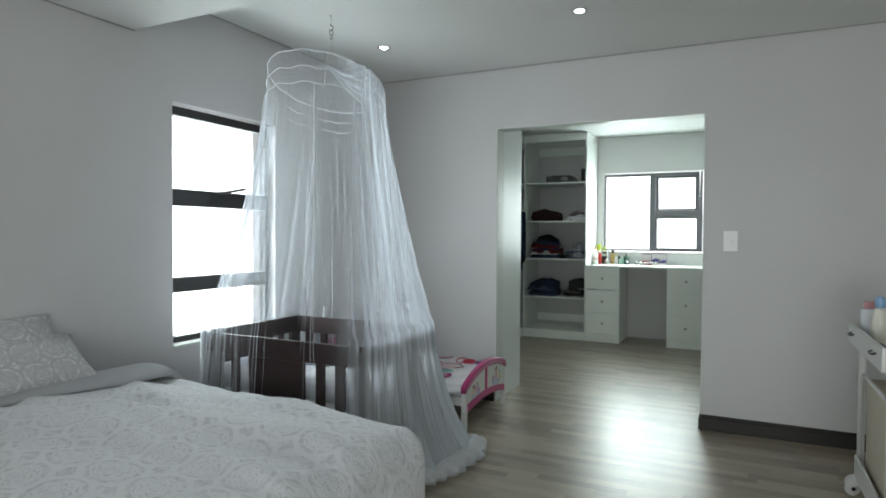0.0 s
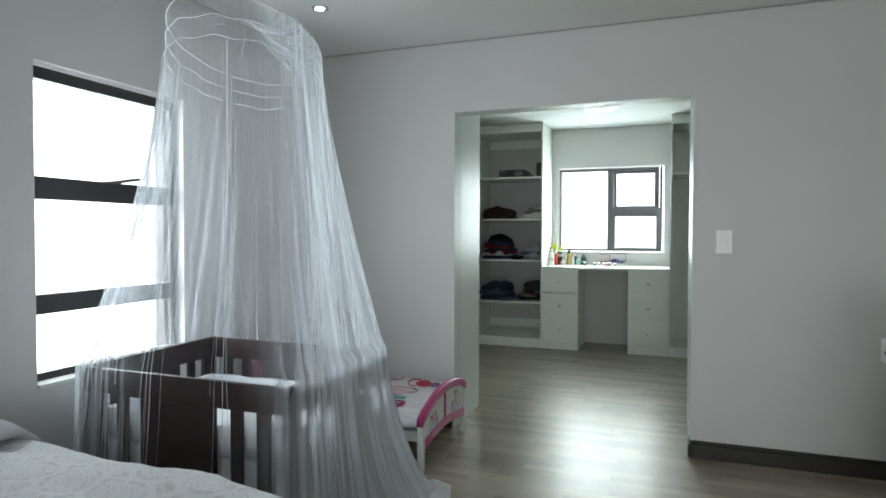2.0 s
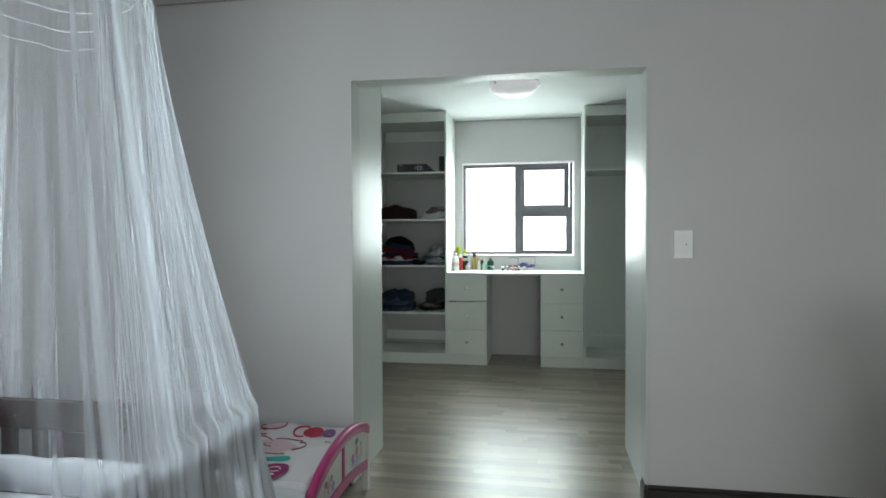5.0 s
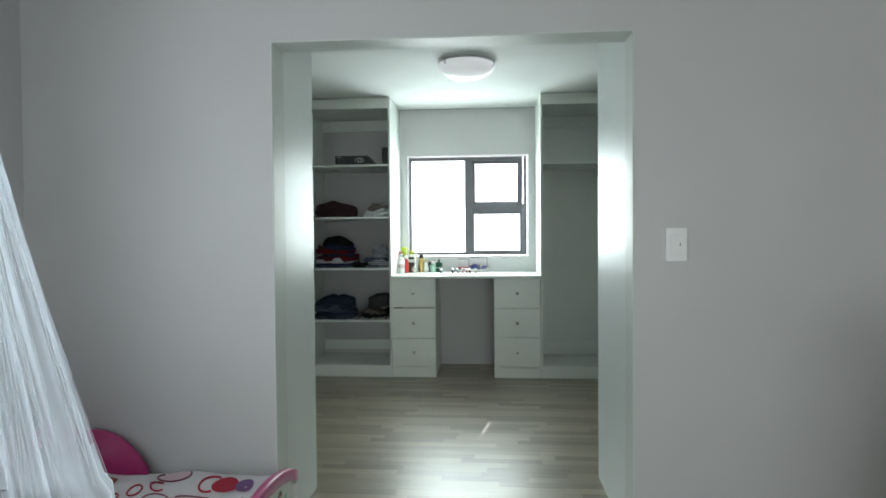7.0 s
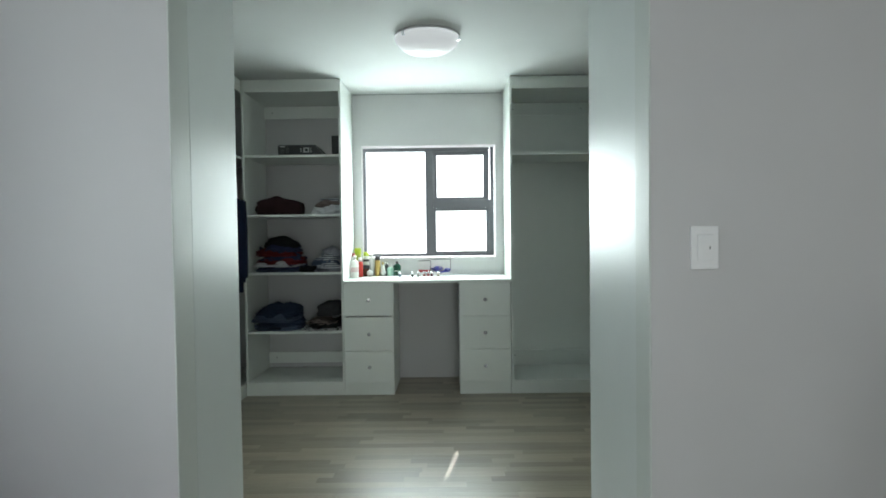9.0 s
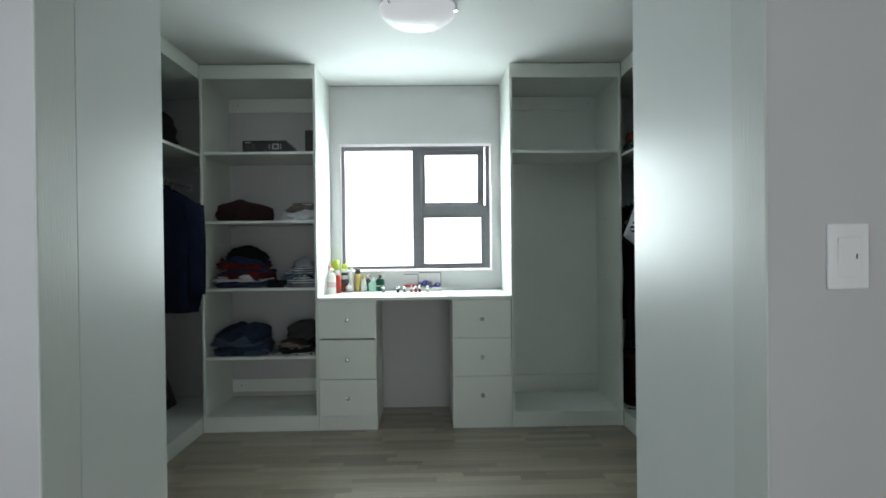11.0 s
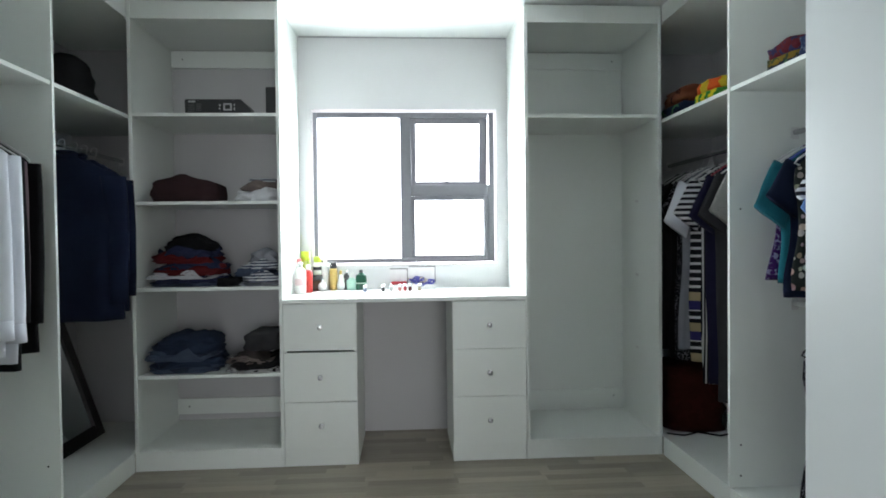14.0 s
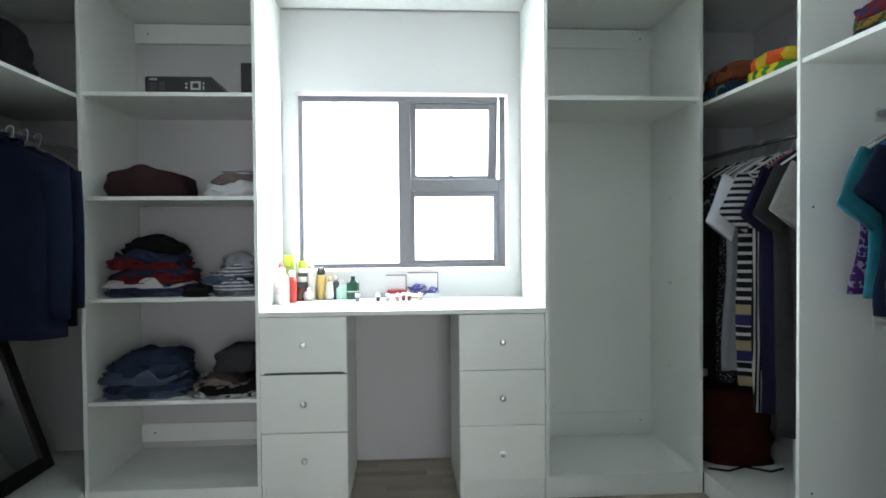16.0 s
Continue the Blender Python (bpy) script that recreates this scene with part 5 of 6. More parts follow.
def garment(name, rod, y, mat, bottom, label, category, half=0.215, thick=0.035, sleeve=0.0, sleeve_mat=None, hem_half=None, seed=0.0, hang_mat=None, shift=0.0, turn=0.0, collar=None, cuff=None, shoulder=0.0):
    """A garment hanging across a rod: yoke, body and, where it has them, two sleeves."""
    x, rz = rod
    hanger(rod, y, hang_mat or HANGER_WHITE)
    top = rz - 0.072
    g = thing(name, (x + shift, y, bottom), label, category, "hanging clothes", turn)
    length = top - bottom
    hem_half = hem_half or half * 0.96
    rings = []
    for f, w, b in ((0, 0.050, 0.012), (0.015, 0.070, 0.020), (0.042, 0.115, 0.024), (0.085, half * 0.80, 0.026), (0.122, half * 0.97, 0.028), (0.19, half, 0.030)):
        rings.append(ring_points(0, 0, length - f - shoulder * w, w, b, 40, 5, seed, 0.05))
    steps = 14
    for k in range(1, steps + 1):
        t = k / steps
        z = (length - 0.19) * (1 - t)
        w = half * (1 - 0.10 * math.sin(math.pi * t)) * (1 - t) + hem_half * t
        w *= 1 + 0.03 * math.sin(7 * t + seed)
        hem = 0.0 if k < steps else 0.0
        rings.append(ring_points(0.01 * math.sin(3 * t + seed), 0, z + hem, w, thick * (0.75 + 0.4 * t), 40, 7, seed + t * 0.8, 0.10 + 0.22 * t))
    part("body", loft(rings), mat, g, smooth=True)
    if sleeve:
        for s in (-1, 1):
            rings = []
            for k in range(9):
                t = k / 8
                px = s * (half * 0.84 + (0.055 * math.sin(1.4 * t) - 0.03 * t if sleeve > 0.4 else 0.085 * t - 0.02))
                pz = length - 0.110 - sleeve * t
                r = (0.060 - 0.020 * t) if sleeve > 0.4 else (0.052 + 0.014 * t)
                rings.append(ring_points(px, -0.018 - 0.008 * t + 0.006 * math.sin(4 * t + seed), pz, r, 0.030 if sleeve > 0.4 else 0.024, 18, 3, seed + s + t, 0.16))
                if sleeve < 0.4:
                    rings[-1] = [(qx, qy, qz + s * (qx - px) * 0.75) for qx, qy, qz in rings[-1]]
            sl = part("sleeve", loft(rings), sleeve_mat or mat, g, smooth=True)
            if cuff:
                px, pz = rings[-1][0], rings[-1][0][2]
                xs = [p[0] for p in rings[-1]]
                mid = sum(xs) / len(xs)
                part("cuff", loft([ring_points(mid, -0.028, pz + 0.05, 0.045, 0.034, 18, 3, seed, 0.06), ring_points(mid, -0.028, pz - 0.02, 0.048, 0.036, 18, 3, seed, 0.06)]), cuff, sl, smooth=True)
    if collar:
        pts = [(0.062 * math.sin(a), 0.018 * math.cos(a), length - 0.002 + 0.012 * math.cos(a)) for a in [2 * math.pi * k / 20 for k in range(21)]]
        part("collar", tube(pts, 0.013, 8), collar, g, smooth=True)
    return g


navy = cloth("navy_suiting", (0.010, 0.015, 0.036))
black = cloth("black_wool", (0.010, 0.010, 0.011))
charcoal = cloth("charcoal_cloth", (0.035, 0.035, 0.038))
mauve = cloth("mauve_cloth", (0.12, 0.085, 0.095))
white = cloth("white_shirting", (0.72, 0.74, 0.80), vary=0.04)
grey = cloth("grey_jersey", (0.26, 0.27, 0.30))
olive = cloth("olive_cloth", (0.09, 0.085, 0.06))

LROD, RROD, RLOW = (-2.745, 1.745), (0.725, 1.700), (0.725, 0.935)
garment("suit_jacket", LROD, 6.690, navy, 0.865, "navy blue suit jacket on a pale blue hanger", "jacket", 0.285, 0.070, 0.62, seed=0.3, collar=navy, turn=3, hang_mat=HANGER_PALE, shift=0.055, hem_half=0.27)
garment("suit_jacket", LROD, 6.800, navy, 0.88, "dark navy suit jacket on a white hanger", "jacket", 0.235, 0.045, 0.60, seed=1.3, collar=navy, turn=-3, shift=0.05)
garment("long_jacket", LROD, 6.910, navy, 0.88, "dark navy jacket on a white hanger", "jacket", 0.225, 0.04, 0.60, seed=2.3, turn=2, shift=0.05)
garment("shirt", LROD, 7.010, olive, 0.98, "olive brown shirt on a hanger", "shirt", 0.19, 0.03, 0.5, seed=4.0)
garment("shirt", LROD, 7.110, charcoal, 0.95, "charcoal shirt on a hanger", "shirt", 0.21, 0.03, 0.5, seed=5.0)
garment("suit_jacket", LROD, 6.195, black, 0.80, "black suit jacket on a hanger", "jacket", 0.225, 0.045, 0.64, seed=0.8, collar=black)
garment("suit_jacket", LROD, 6.120, mauve, 0.86, "dusty mauve jacket on a hanger", "jacket", 0.215, 0.035, 0.60, seed=1.8, collar=mauve)
garment("dress_shirt", LROD, 5.965, white, 0.80, "crisp white dress shirt with long cuffs", "shirt", 0.235, 0.035, 0.66, seed=2.8, shift=0.055, collar=white, cuff=white)
garment("dress_shirt", LROD, 5.885, white, 0.84, "white dress shirt on a hanger", "shirt", 0.235, 0.035, 0.64, seed=3.4, shift=0.06, collar=white, cuff=white)
garment("suit_jacket", LROD, 6.045, black, 0.76, "black jacket on a hanger", "jacket", 0.225, 0.04, 0.62, seed=3.9, shift=0.03)

stripe = cloth("black_white_stripe", (0.012, 0.012, 0.015), (0.55, 0.55, 0.55), "rugby", 0.042)
finestripe = cloth("white_black_fine_stripe", (0.60, 0.60, 0.62), (0.02, 0.02, 0.025), "hstripe", 0.030)
vstripe = cloth("pinstripe", (0.012, 0.012, 0.015), (0.42, 0.42, 0.40), "vstripe", 0.016)
bwprint = cloth("black_white_print", (0.012, 0.012, 0.015), (0.17, 0.17, 0.19), "print", 0.010)
dress_blue = cloth("ink_blue", (0.014, 0.013, 0.035))
purple = cloth("purple_print", (0.045, 0.014, 0.085), (0.24, 0.22, 0.34), "print", 0.014)
teal = cloth("teal_satin", (0.015, 0.13, 0.17))
floral = cloth("floral_print", (0.03, 0.035, 0.032), (0.50, 0.40, 0.30), "floral", 0.034)
dotty = cloth("blue_dotted_denim", (0.12, 0.22, 0.48), (0.55, 0.62, 0.75), "dots", 0.030)
tan = cloth("tan_cotton", (0.30, 0.21, 0.13))
cream = cloth("cream_crepe", (0.66, 0.58, 0.54))
leopard = cloth("leopard_print", (0.20, 0.175, 0.08), (0.02, 0.02, 0.02), "print", 0.012)

garment("blouse", RROD, 7.37, charcoal, 0.70, "charcoal blouse on a hanger", "blouse", 0.21, 0.03, 0.25, seed=0.2)
garment("blouse", RROD, 7.27, charcoal, 0.55, "dark charcoal long top on a hanger", "blouse", 0.20, 0.035, 0.22, seed=1.0)
garment("tunic", (0.715, 1.700), 6.995, grey, 0.60, "pale grey tunic with white sleeves", "tunic", 0.205, 0.04, 0.24, sleeve_mat=white, seed=1.7)
garment("dress", RROD, 7.15, black, 0.52, "black dress with a printed hem", "dress", 0.20, 0.04, 0.20, seed=2.2)
garment("dress", RROD, 7.075, bwprint, 0.52, "black and white printed dress", "dress", 0.20, 0.035, 0.18, seed=2.7)
garment("striped_dress", RROD, 6.885, stripe, 0.55, "black and white striped dress with short sleeves", "dress", 0.205, 0.04, 0.20, sleeve_mat=finestripe, seed=3.3)
garment("pinstripe_skirt", RROD, 6.79, vstripe, 0.45, "dark pinstriped dress on a hanger", "dress", 0.19, 0.035, 0.0, seed=3.8)
garment("dress", RROD, 6.70, dress_blue, 0.47, "dark ink blue dress", "dress", 0.21, 0.045, 0.22, seed=4.3, hang_mat=HANGER_RED)
garment("dress", RROD, 6.60, charcoal, 0.40, "dark charcoal dress on a hanger", "dress", 0.21, 0.045, 0.22, seed=4.9)
lacy = cloth("white_dotted_lace", (0.27, 0.27, 0.26), (0.02, 0.02, 0.02), "dots", 0.014)
garment("blouse", RROD, 6.50, charcoal, 0.62, "charcoal blouse with white dotted lace sleeves", "blouse", 0.205, 0.035, 0.20, sleeve_mat=lacy, seed=5.5)
garment("dress", RROD, 6.40, black, 0.50, "long black dress on a hanger", "dress", 0.205, 0.04, 0.0, seed=6.1)

garment("satin_blouse", RROD, 6.105, teal, 1.04, "teal satin top with wide short sleeves", "top", 0.222, 0.040, 0.20, seed=0.7, hem_half=0.185)
garment("printed_blouse", RROD, 6.150, purple, 1.05, "purple and white patterned top", "top", 0.185, 0.03, 0.0, seed=1.1, hem_half=0.205)
garment("cardigan", RROD, 6.055, navy, 0.985, "dark navy short sleeved top", "top", 0.195, 0.03, 0.16, seed=1.5, hang_mat=HANGER_BLUE)
garment("floral_blouse", RROD, 5.985, floral, 1.02, "dark top with a cream and rust floral print", "top", 0.205, 0.035, 0.0, seed=2.0)
garment("striped_blouse", RROD, 5.925, finestripe, 1.02, "navy and white striped blouse", "blouse", 0.150, 0.03, 0.16, seed=2.5)
garment("denim_shirt", RROD, 5.865, dotty, 1.03, "light blue dotted denim shirt", "shirt", 0.165, 0.04, 0.22, seed=2.9, collar=dotty)
garment("leopard_blouse", RROD, 5.805, leopard, 0.98, "leopard print blouse on a hanger", "top", 0.185, 0.03, 0.15, seed=3.2)
garment("cotton_shirt", RROD, 5.745, tan, 0.96, "tan cotton shirt on a hanger", "shirt", 0.20, 0.035, 0.26, seed=3.6)
garment("frilled_blouse", RROD, 5.685, cream, 1.02, "cream frilled blouse on a hanger", "blouse", 0.205, 0.045, 0.18, seed=4.1)
garment("printed_skirt", RLOW, 5.95, bwprint, 0.13, "long black printed skirt on the lower rail", "skirt", 0.19, 0.04, 0.0, seed=1.4, hang_mat=BLACK)
garment("panelled_jacket", RLOW, 5.87, black, 0.16, "black jacket with white sleeves on the lower rail", "jacket", 0.20, 0.04, 0.5, sleeve_mat=cloth("off_white_cotton", (0.48, 0.48, 0.50)), seed=1.9, hang_mat=BLACK)
garment("blue_jacket", RLOW, 5.78, navy, 0.18, "navy jacket on the lower rail", "jacket", 0.20, 0.04, 0.5, seed=2.4, hang_mat=BLACK)
garment("red_blouse", RLOW, 5.70, cloth("red_cotton", (0.14, 0.012, 0.016)), 0.22, "red cotton top on the lower rail", "top", 0.19, 0.035, 0.2, seed=2.9, hang_mat=BLACK)

# ---- folded clothes, boxes and bags on the shelves ----


def folded(name, x, y, z, w, d, h, mat, label, turn=0.0, seed=0.0, lump=0.012, group="folded clothes", peak=0.0, skew=0.0):
    """A soft folded piece: rounded slab with a rolled front fold and creases. Rests with its underside at z."""
    n, mrow = 28, 7
    rings = []
    for j in range(mrow + 1):
        t = j / mrow
        inset = 0.965 + 0.035 * math.sin(math.pi * min(1, t * 1.05))
        ring = []
        for k in range(n * 2):
            a = 2 * math.pi * k / (n * 2)
            ca, sa = math.cos(a), math.sin(a)
            p = 4.2
            r = (abs(ca) ** p + abs(sa) ** p) ** (-1 / p)
            px, py = r * ca * w / 2 * inset, r * sa * d / 2 * inset
            px += wobble(ca * 2 + seed, sa * 2, t * 2, 1.5, lump)
            py += wobble(ca * 2, sa * 2 + seed, t * 2, 1.5, lump)
            pz = t * h
            px += wobble(px * 22, py * 22 + seed, t * 3, 1, lump * 0.5)
            if j:
                pz += (wobble(px * 9 + seed, py * 9, 0, 1, lump * 1.6) + wobble(px * 26, py * 26 + seed, 0, 1, lump * 0.5) + peak * math.cos(px / w * 3.0 + skew)) * t
            ring.append((px, py, max(0.0, pz)))
        rings.append(ring)
    bm = bmesh.new()
    vs = [[bm.verts.new(p) for p in r] for r in rings]
    m = n * 2
    for a, c in zip(vs, vs[1:]):
        for k in range(m):
            bm.faces.new((a[k], a[(k + 1) % m], c[(k + 1) % m], c[k]))
    bm.faces.new(vs[0])
    prev = vs[-1]
    for s in (0.75, 0.5, 0.25):
        cur = []
        for v in vs[-1]:
            px, py = v.co.x * s, v.co.y * s
            cur.append(bm.verts.new((px, py, h + wobble(px * 9 + seed, py * 9, 0, 1, lump * 1.6) + peak * math.cos(px / w * 3.0 + skew) + 0.004)))
        for k in range(m):
            bm.faces.new((prev[k], prev[(k + 1) % m], cur[(k + 1) % m], cur[k]))
        prev = cur
    bm.faces.new(prev)
    ob = part(name, bm, mat, smooth=True)
    ob.matrix_world = pose(x, y, z, 0, 0, turn)
    return tagged(ob, label, "folded clothes", group)


def stack(x, y, z, items, group, turn=0.0):
    """Folded pieces one on another."""
    for i, (name, w, d, h, mat, label, peak) in enumerate(items):
        h *= 0.86
        folded(name, x + 0.016 * math.sin(i * 2.1), y + 0.01 * math.cos(i * 1.7), z, w, d, h, mat, label, turn + 11 * math.sin(i * 1.9), i * 1.3 + x, 0.032, group=group, peak=peak)
        z += h + max(0, peak * 0.55) - 0.004


S1, S2, S3, S4 = 1.933, 1.459, 0.993, 0.519
maroon = cloth("dark_maroon_fleece", (0.035, 0.018, 0.020))
blue = cloth("royal_blue_knit", (0.028, 0.034, 0.075))
red = cloth("dark_red_knit", (0.11, 0.014, 0.017))
denim = cloth("dark_denim", (0.026, 0.040, 0.072))
denim2 = cloth("faded_denim", (0.070, 0.092, 0.140))
whitegrey = cloth("white_jersey", (0.55, 0.56, 0.58), vary=0.06)
bwg = cloth("grey_white_stripe", (0.10, 0.11, 0.15), (0.50, 0.52, 0.54), "hstripe", 0.016)
taupe = cloth("taupe_cotton", (0.16, 0.13, 0.12))
lace = cloth("white_lace_edge", (0.50, 0.50, 0.50), (0.03, 0.03, 0.03), "print", 0.02)

folded("folded_fleece", -2.255, 7.19, S2, 0.37, 0.34, 0.085, maroon, "dark maroon fleece folded into a mound", 3, 1.0, 0.012, peak=0.055)
folded("folded_trousers", -1.86, 7.17, S2, 0.24, 0.32, 0.045, whitegrey, "white cotton trousers folded loosely", 6, 2.0, 0.026, peak=0.020, skew=-0.5)
folded("folded_shirt", -1.845, 7.19, S2 + 0.062, 0.20, 0.30, 0.030, taupe, "taupe folded shirt with a white edge", -5, 2.6, 0.02, peak=0.016, skew=-0.6)
folded("folded_shirt", -1.83, 7.20, S2 + 0.100, 0.17, 0.26, 0.022, bwg, "white and grey striped shirt on the trousers", 0, 3.3, 0.01)
stack(-2.255, 7.19, S3, [("folded_jersey", 0.40, 0.32, 0.026, denim2, "slate grey jersey folded flat", 0.0), ("folded_jersey", 0.395, 0.32, 0.028, blue, "royal blue jersey folded flat", 0.006), ("folded_jersey", 0.39, 0.31, 0.020, whitegrey, "white trimmed jersey folded flat", 0.010), ("folded_jersey", 0.385, 0.32, 0.030, red, "dark red jersey folded flat", 0.018), ("folded_jersey", 0.37, 0.30, 0.030, blue, "royal blue jersey with an orange edge", 0.022), ("folded_jersey", 0.33, 0.30, 0.028, red, "red trimmed jersey folded flat", 0.024), ("folded_jersey", 0.30, 0.28, 0.030, blue, "navy jersey folded on the pile", 0.024), ("folded_hoodie", 0.27, 0.26, 0.042, black, "black hoodie crumpled on top of the pile", 0.035)], "pile of jerseys")
folded("folded_shorts", -2.005, 7.14, S3, 0.15, 0.26, 0.045, black, "small pair of black folded shorts", 0, 1.5)
stack(-1.85, 7.15, S3, [("folded_shirt", 0.23, 0.30, 0.030, grey, "plain grey folded cotton shirt", 0.0), ("folded_shirt", 0.22, 0.30, 0.030, bwg, "grey and white striped folded shirt", 0.016), ("folded_shirt", 0.21, 0.28, 0.034, denim2, "slate blue folded cotton jersey", 0.018), ("folded_shirt", 0.19, 0.28, 0.030, bwg, "white and grey striped shirt", 0.018), ("folded_shirt", 0.14, 0.24, 0.040, grey, "crumpled grey folded cotton shirt", 0.02)], "pile of shirts")
stack(-2.275, 7.18, S4, [("folded_jeans", 0.37, 0.34, 0.040, denim2, "faded blue jeans folded flat", 0.0), ("folded_jeans", 0.37, 0.34, 0.045, denim, "dark blue jeans folded flat", 0.004), ("folded_jeans", 0.36, 0.33, 0.045, denim2, "mid blue jeans folded flat", 0.004), ("folded_jeans", 0.35, 0.33, 0.050, denim, "dark blue jeans folded flat", 0.006), ("folded_jeans", 0.33, 0.32, 0.045, denim, "dark blue jeans folded on top", 0.0)], "pile of jeans")
stack(-1.885, 7.13, S4, [("folded_skirt", 0.30, 0.28, 0.030, lace, "black cloth with a white lace edge, folded", 0.0), ("folded_blouse", 0.28, 0.28, 0.040, black, "plain black folded cotton blouse", 0.0), ("folded_blouse", 0.25, 0.27, 0.030, taupe, "plain taupe folded cotton blouse", 0.006)], "pile of tops")
folded("folded_cardigan", -1.84, 7.15, S4 + 0.115, 0.20, 0.26, 0.085, charcoal, "charcoal cardigan heaped on the pile", 0, 3.0, 0.014, "pile of tops", 0.02, -0.6)

bx = thing("black_box", (-2.045, 7.17, S1), "black card appliance box with white print on its front", "box")
bm = bmesh.new()
prof = [(-0.185, 0.002), (0.185, 0.002), (0.185, 0.012), (0.115, 0.088), (-0.180, 0.088), (-0.188, 0.080)]
v0 = [bm.verts.new((x, -0.11, z)) for x, z in prof]
v1 = [bm.verts.new((x, 0.11, z)) for x, z in prof]
bm.faces.new(v0)
bm.faces.new(v1)
for k in range(6):
    bm.faces.new((v0[k], v0[(k + 1) % 6], v1[(k + 1) % 6], v1[k]))
bxb = part("carton", bm, BLACK, bx)
INK = plain("white_print", (0.42, 0.42, 0.42), 0.6)
for x0, x1, z0, z1 in ((0.020, 0.066, 0.026, 0.066), (-0.168, -0.130, 0.070, 0.080), (-0.004, 0.006, 0.050, 0.060), (-0.004, 0.006, 0.032, 0.042), (0.076, 0.083, 0.052, 0.062), (0.076, 0.083, 0.028, 0.044)):
    part("printed_mark", box(x0, x1, -0.1112, -0.1102, z0, z1), INK, bxb)
part("printed_mark", box(0.030, 0.057, -0.1122, -0.1114, 0.035, 0.057), BLACK, bxb)
DIM = plain("grey_print", (0.10, 0.10, 0.10), 0.6)
for k in range(4):
    part("printed_line", box(-0.168, -0.135, -0.1112, -0.1102, 0.020 + 0.011 * k, 0.024 + 0.011 * k), DIM, bxb)
    part("printed_line", box(-0.125, -0.098, -0.1112, -0.1102, 0.026 + 0.011 * k, 0.030 + 0.011 * k), DIM, bxb)
tag = part("hang_tab", box(-0.05, -0.025, -0.02, 0.0, 0.088, 0.094, 0.002), WHITE_PLASTIC, bx)
spk = thing("speaker", (-1.775, 7.12, S1), "slim black upright speaker on a small foot", "speaker")
part("body", box(-0.028, 0.035, -0.03, 0.03, 0.016, 0.165, 0.006), BLACK, spk)
part("foot", lathe([(0.05, 0), (0.05, 0.006), (0.02, 0.015)], 20), BLACK, spk)

# left wardrobe: bag on the shelf and the leaning mirror
rings = []
for j in range(11):
    t = j / 10
    w = 0.17 * (1 - 0.55 * t ** 1.5) + 0.01
    rings.append([(0.17 * 0.7 * math.cos(a) * (1 - 0.3 * t) + wobble(math.cos(a), math.sin(a), t * 2, 2, 0.02), w * math.sin(a) * (1 + wobble(a, t, 1, 2, 0.15)) + 0.05 * t, 0.20 * t * (1 - 0.18 * math.sin(a) * t)) for a in [2 * math.pi * k / 24 for k in range(24)]])
bag = part("slouchy_bag", loft(rings), black, smooth=True)
bag.location = (-2.68, 6.72, 1.9225)
tagged(bag, "slouchy black cloth bag on the wardrobe shelf", "bag")
rings = [[(0.10 * (1 - 0.4 * t) * math.cos(a), 0.13 * (1 - 0.4 * t) * math.sin(a), 0.09 * t) for a in [2 * math.pi * k / 20 for k in range(20)]] for t in (0, 0.1, 0.5, 0.85, 1)]
cap = part("dark_cap", loft(rings), black, smooth=True)
cap.location = (-2.66, 5.95, 1.9225)
tagged(cap, "dark cap on the wardrobe shelf", "cap")

mir = new("standing_mirror")
tagged(mir, "dark wooden framed mirror leaning inside the wardrobe", "mirror")
mir.matrix_world = pose(-2.835, 6.92, BASE + 0.004, 0, -18.5, 0)
FRAME = plain("carved_dark_wood", (0.012, 0.009, 0.009), 0.35, scale=40)
MIRROR = plain("mirror_glass", (0.85, 0.87, 0.87), 0.02, 1.0, vary=0.0, relief=0)
for y0, y1, z0, z1 in ((-0.41, -0.34, 0, 0.92), (0.34, 0.41, 0, 0.92), (-0.34, 0.34, 0, 0.07), (-0.34, 0.34, 0.85, 0.92)):
    fr = part("frame_rail", box(-0.012, 0.016, y0, y1, z0, z1, 0.006), FRAME, mir)
part("mirror_glass", box(-0.004, 0.002, -0.342, 0.342, 0.068, 0.852), MIRROR, mir)
for k in range(36):
    part("bead", lathe([(0.004, 0), (0.003, 0.003), (0.0005, 0.004)], 6), FRAME, mir).matrix_local = pose(0.016, 0.352, 0.09 + 0.021 * k, 0, 90)

# right wardrobe: folded prints on the shelf, bag and papers on the floor
yg = cloth("yellow_green_wax_print", (0.62, 0.50, 0.02), (0.05, 0.22, 0.04), "bands", 0.075)
og = cloth("orange_yellow_wax_print", (0.55, 0.42, 0.03), (0.62, 0.10, 0.02), "bands", 0.16)
rust = cloth("rust_batik", (0.16, 0.05, 0.025), (0.05, 0.015, 0.012), "print", 0.06)
bluep = cloth("dark_blue_batik", (0.012, 0.02, 0.045), (0.06, 0.16, 0.08), "print", 0.07)
RS = 1.901
folded("folded_wax_print", 0.585, 6.60, RS, 0.26, 0.28, 0.055, yg, "yellow and green patterned folded cloth", 0, 1.1, 0.008, "folded prints")
folded("folded_wax_print", 0.585, 6.585, RS + 0.058, 0.25, 0.26, 0.050, og, "orange, yellow and green patterned folded cloth", 2, 1.9, 0.008, "folded prints")
folded("folded_batik", 0.60, 6.99, RS, 0.28, 0.34, 0.075, bluep, "dark blue patterned folded cloth", 0, 2.4, 0.012, "folded prints")
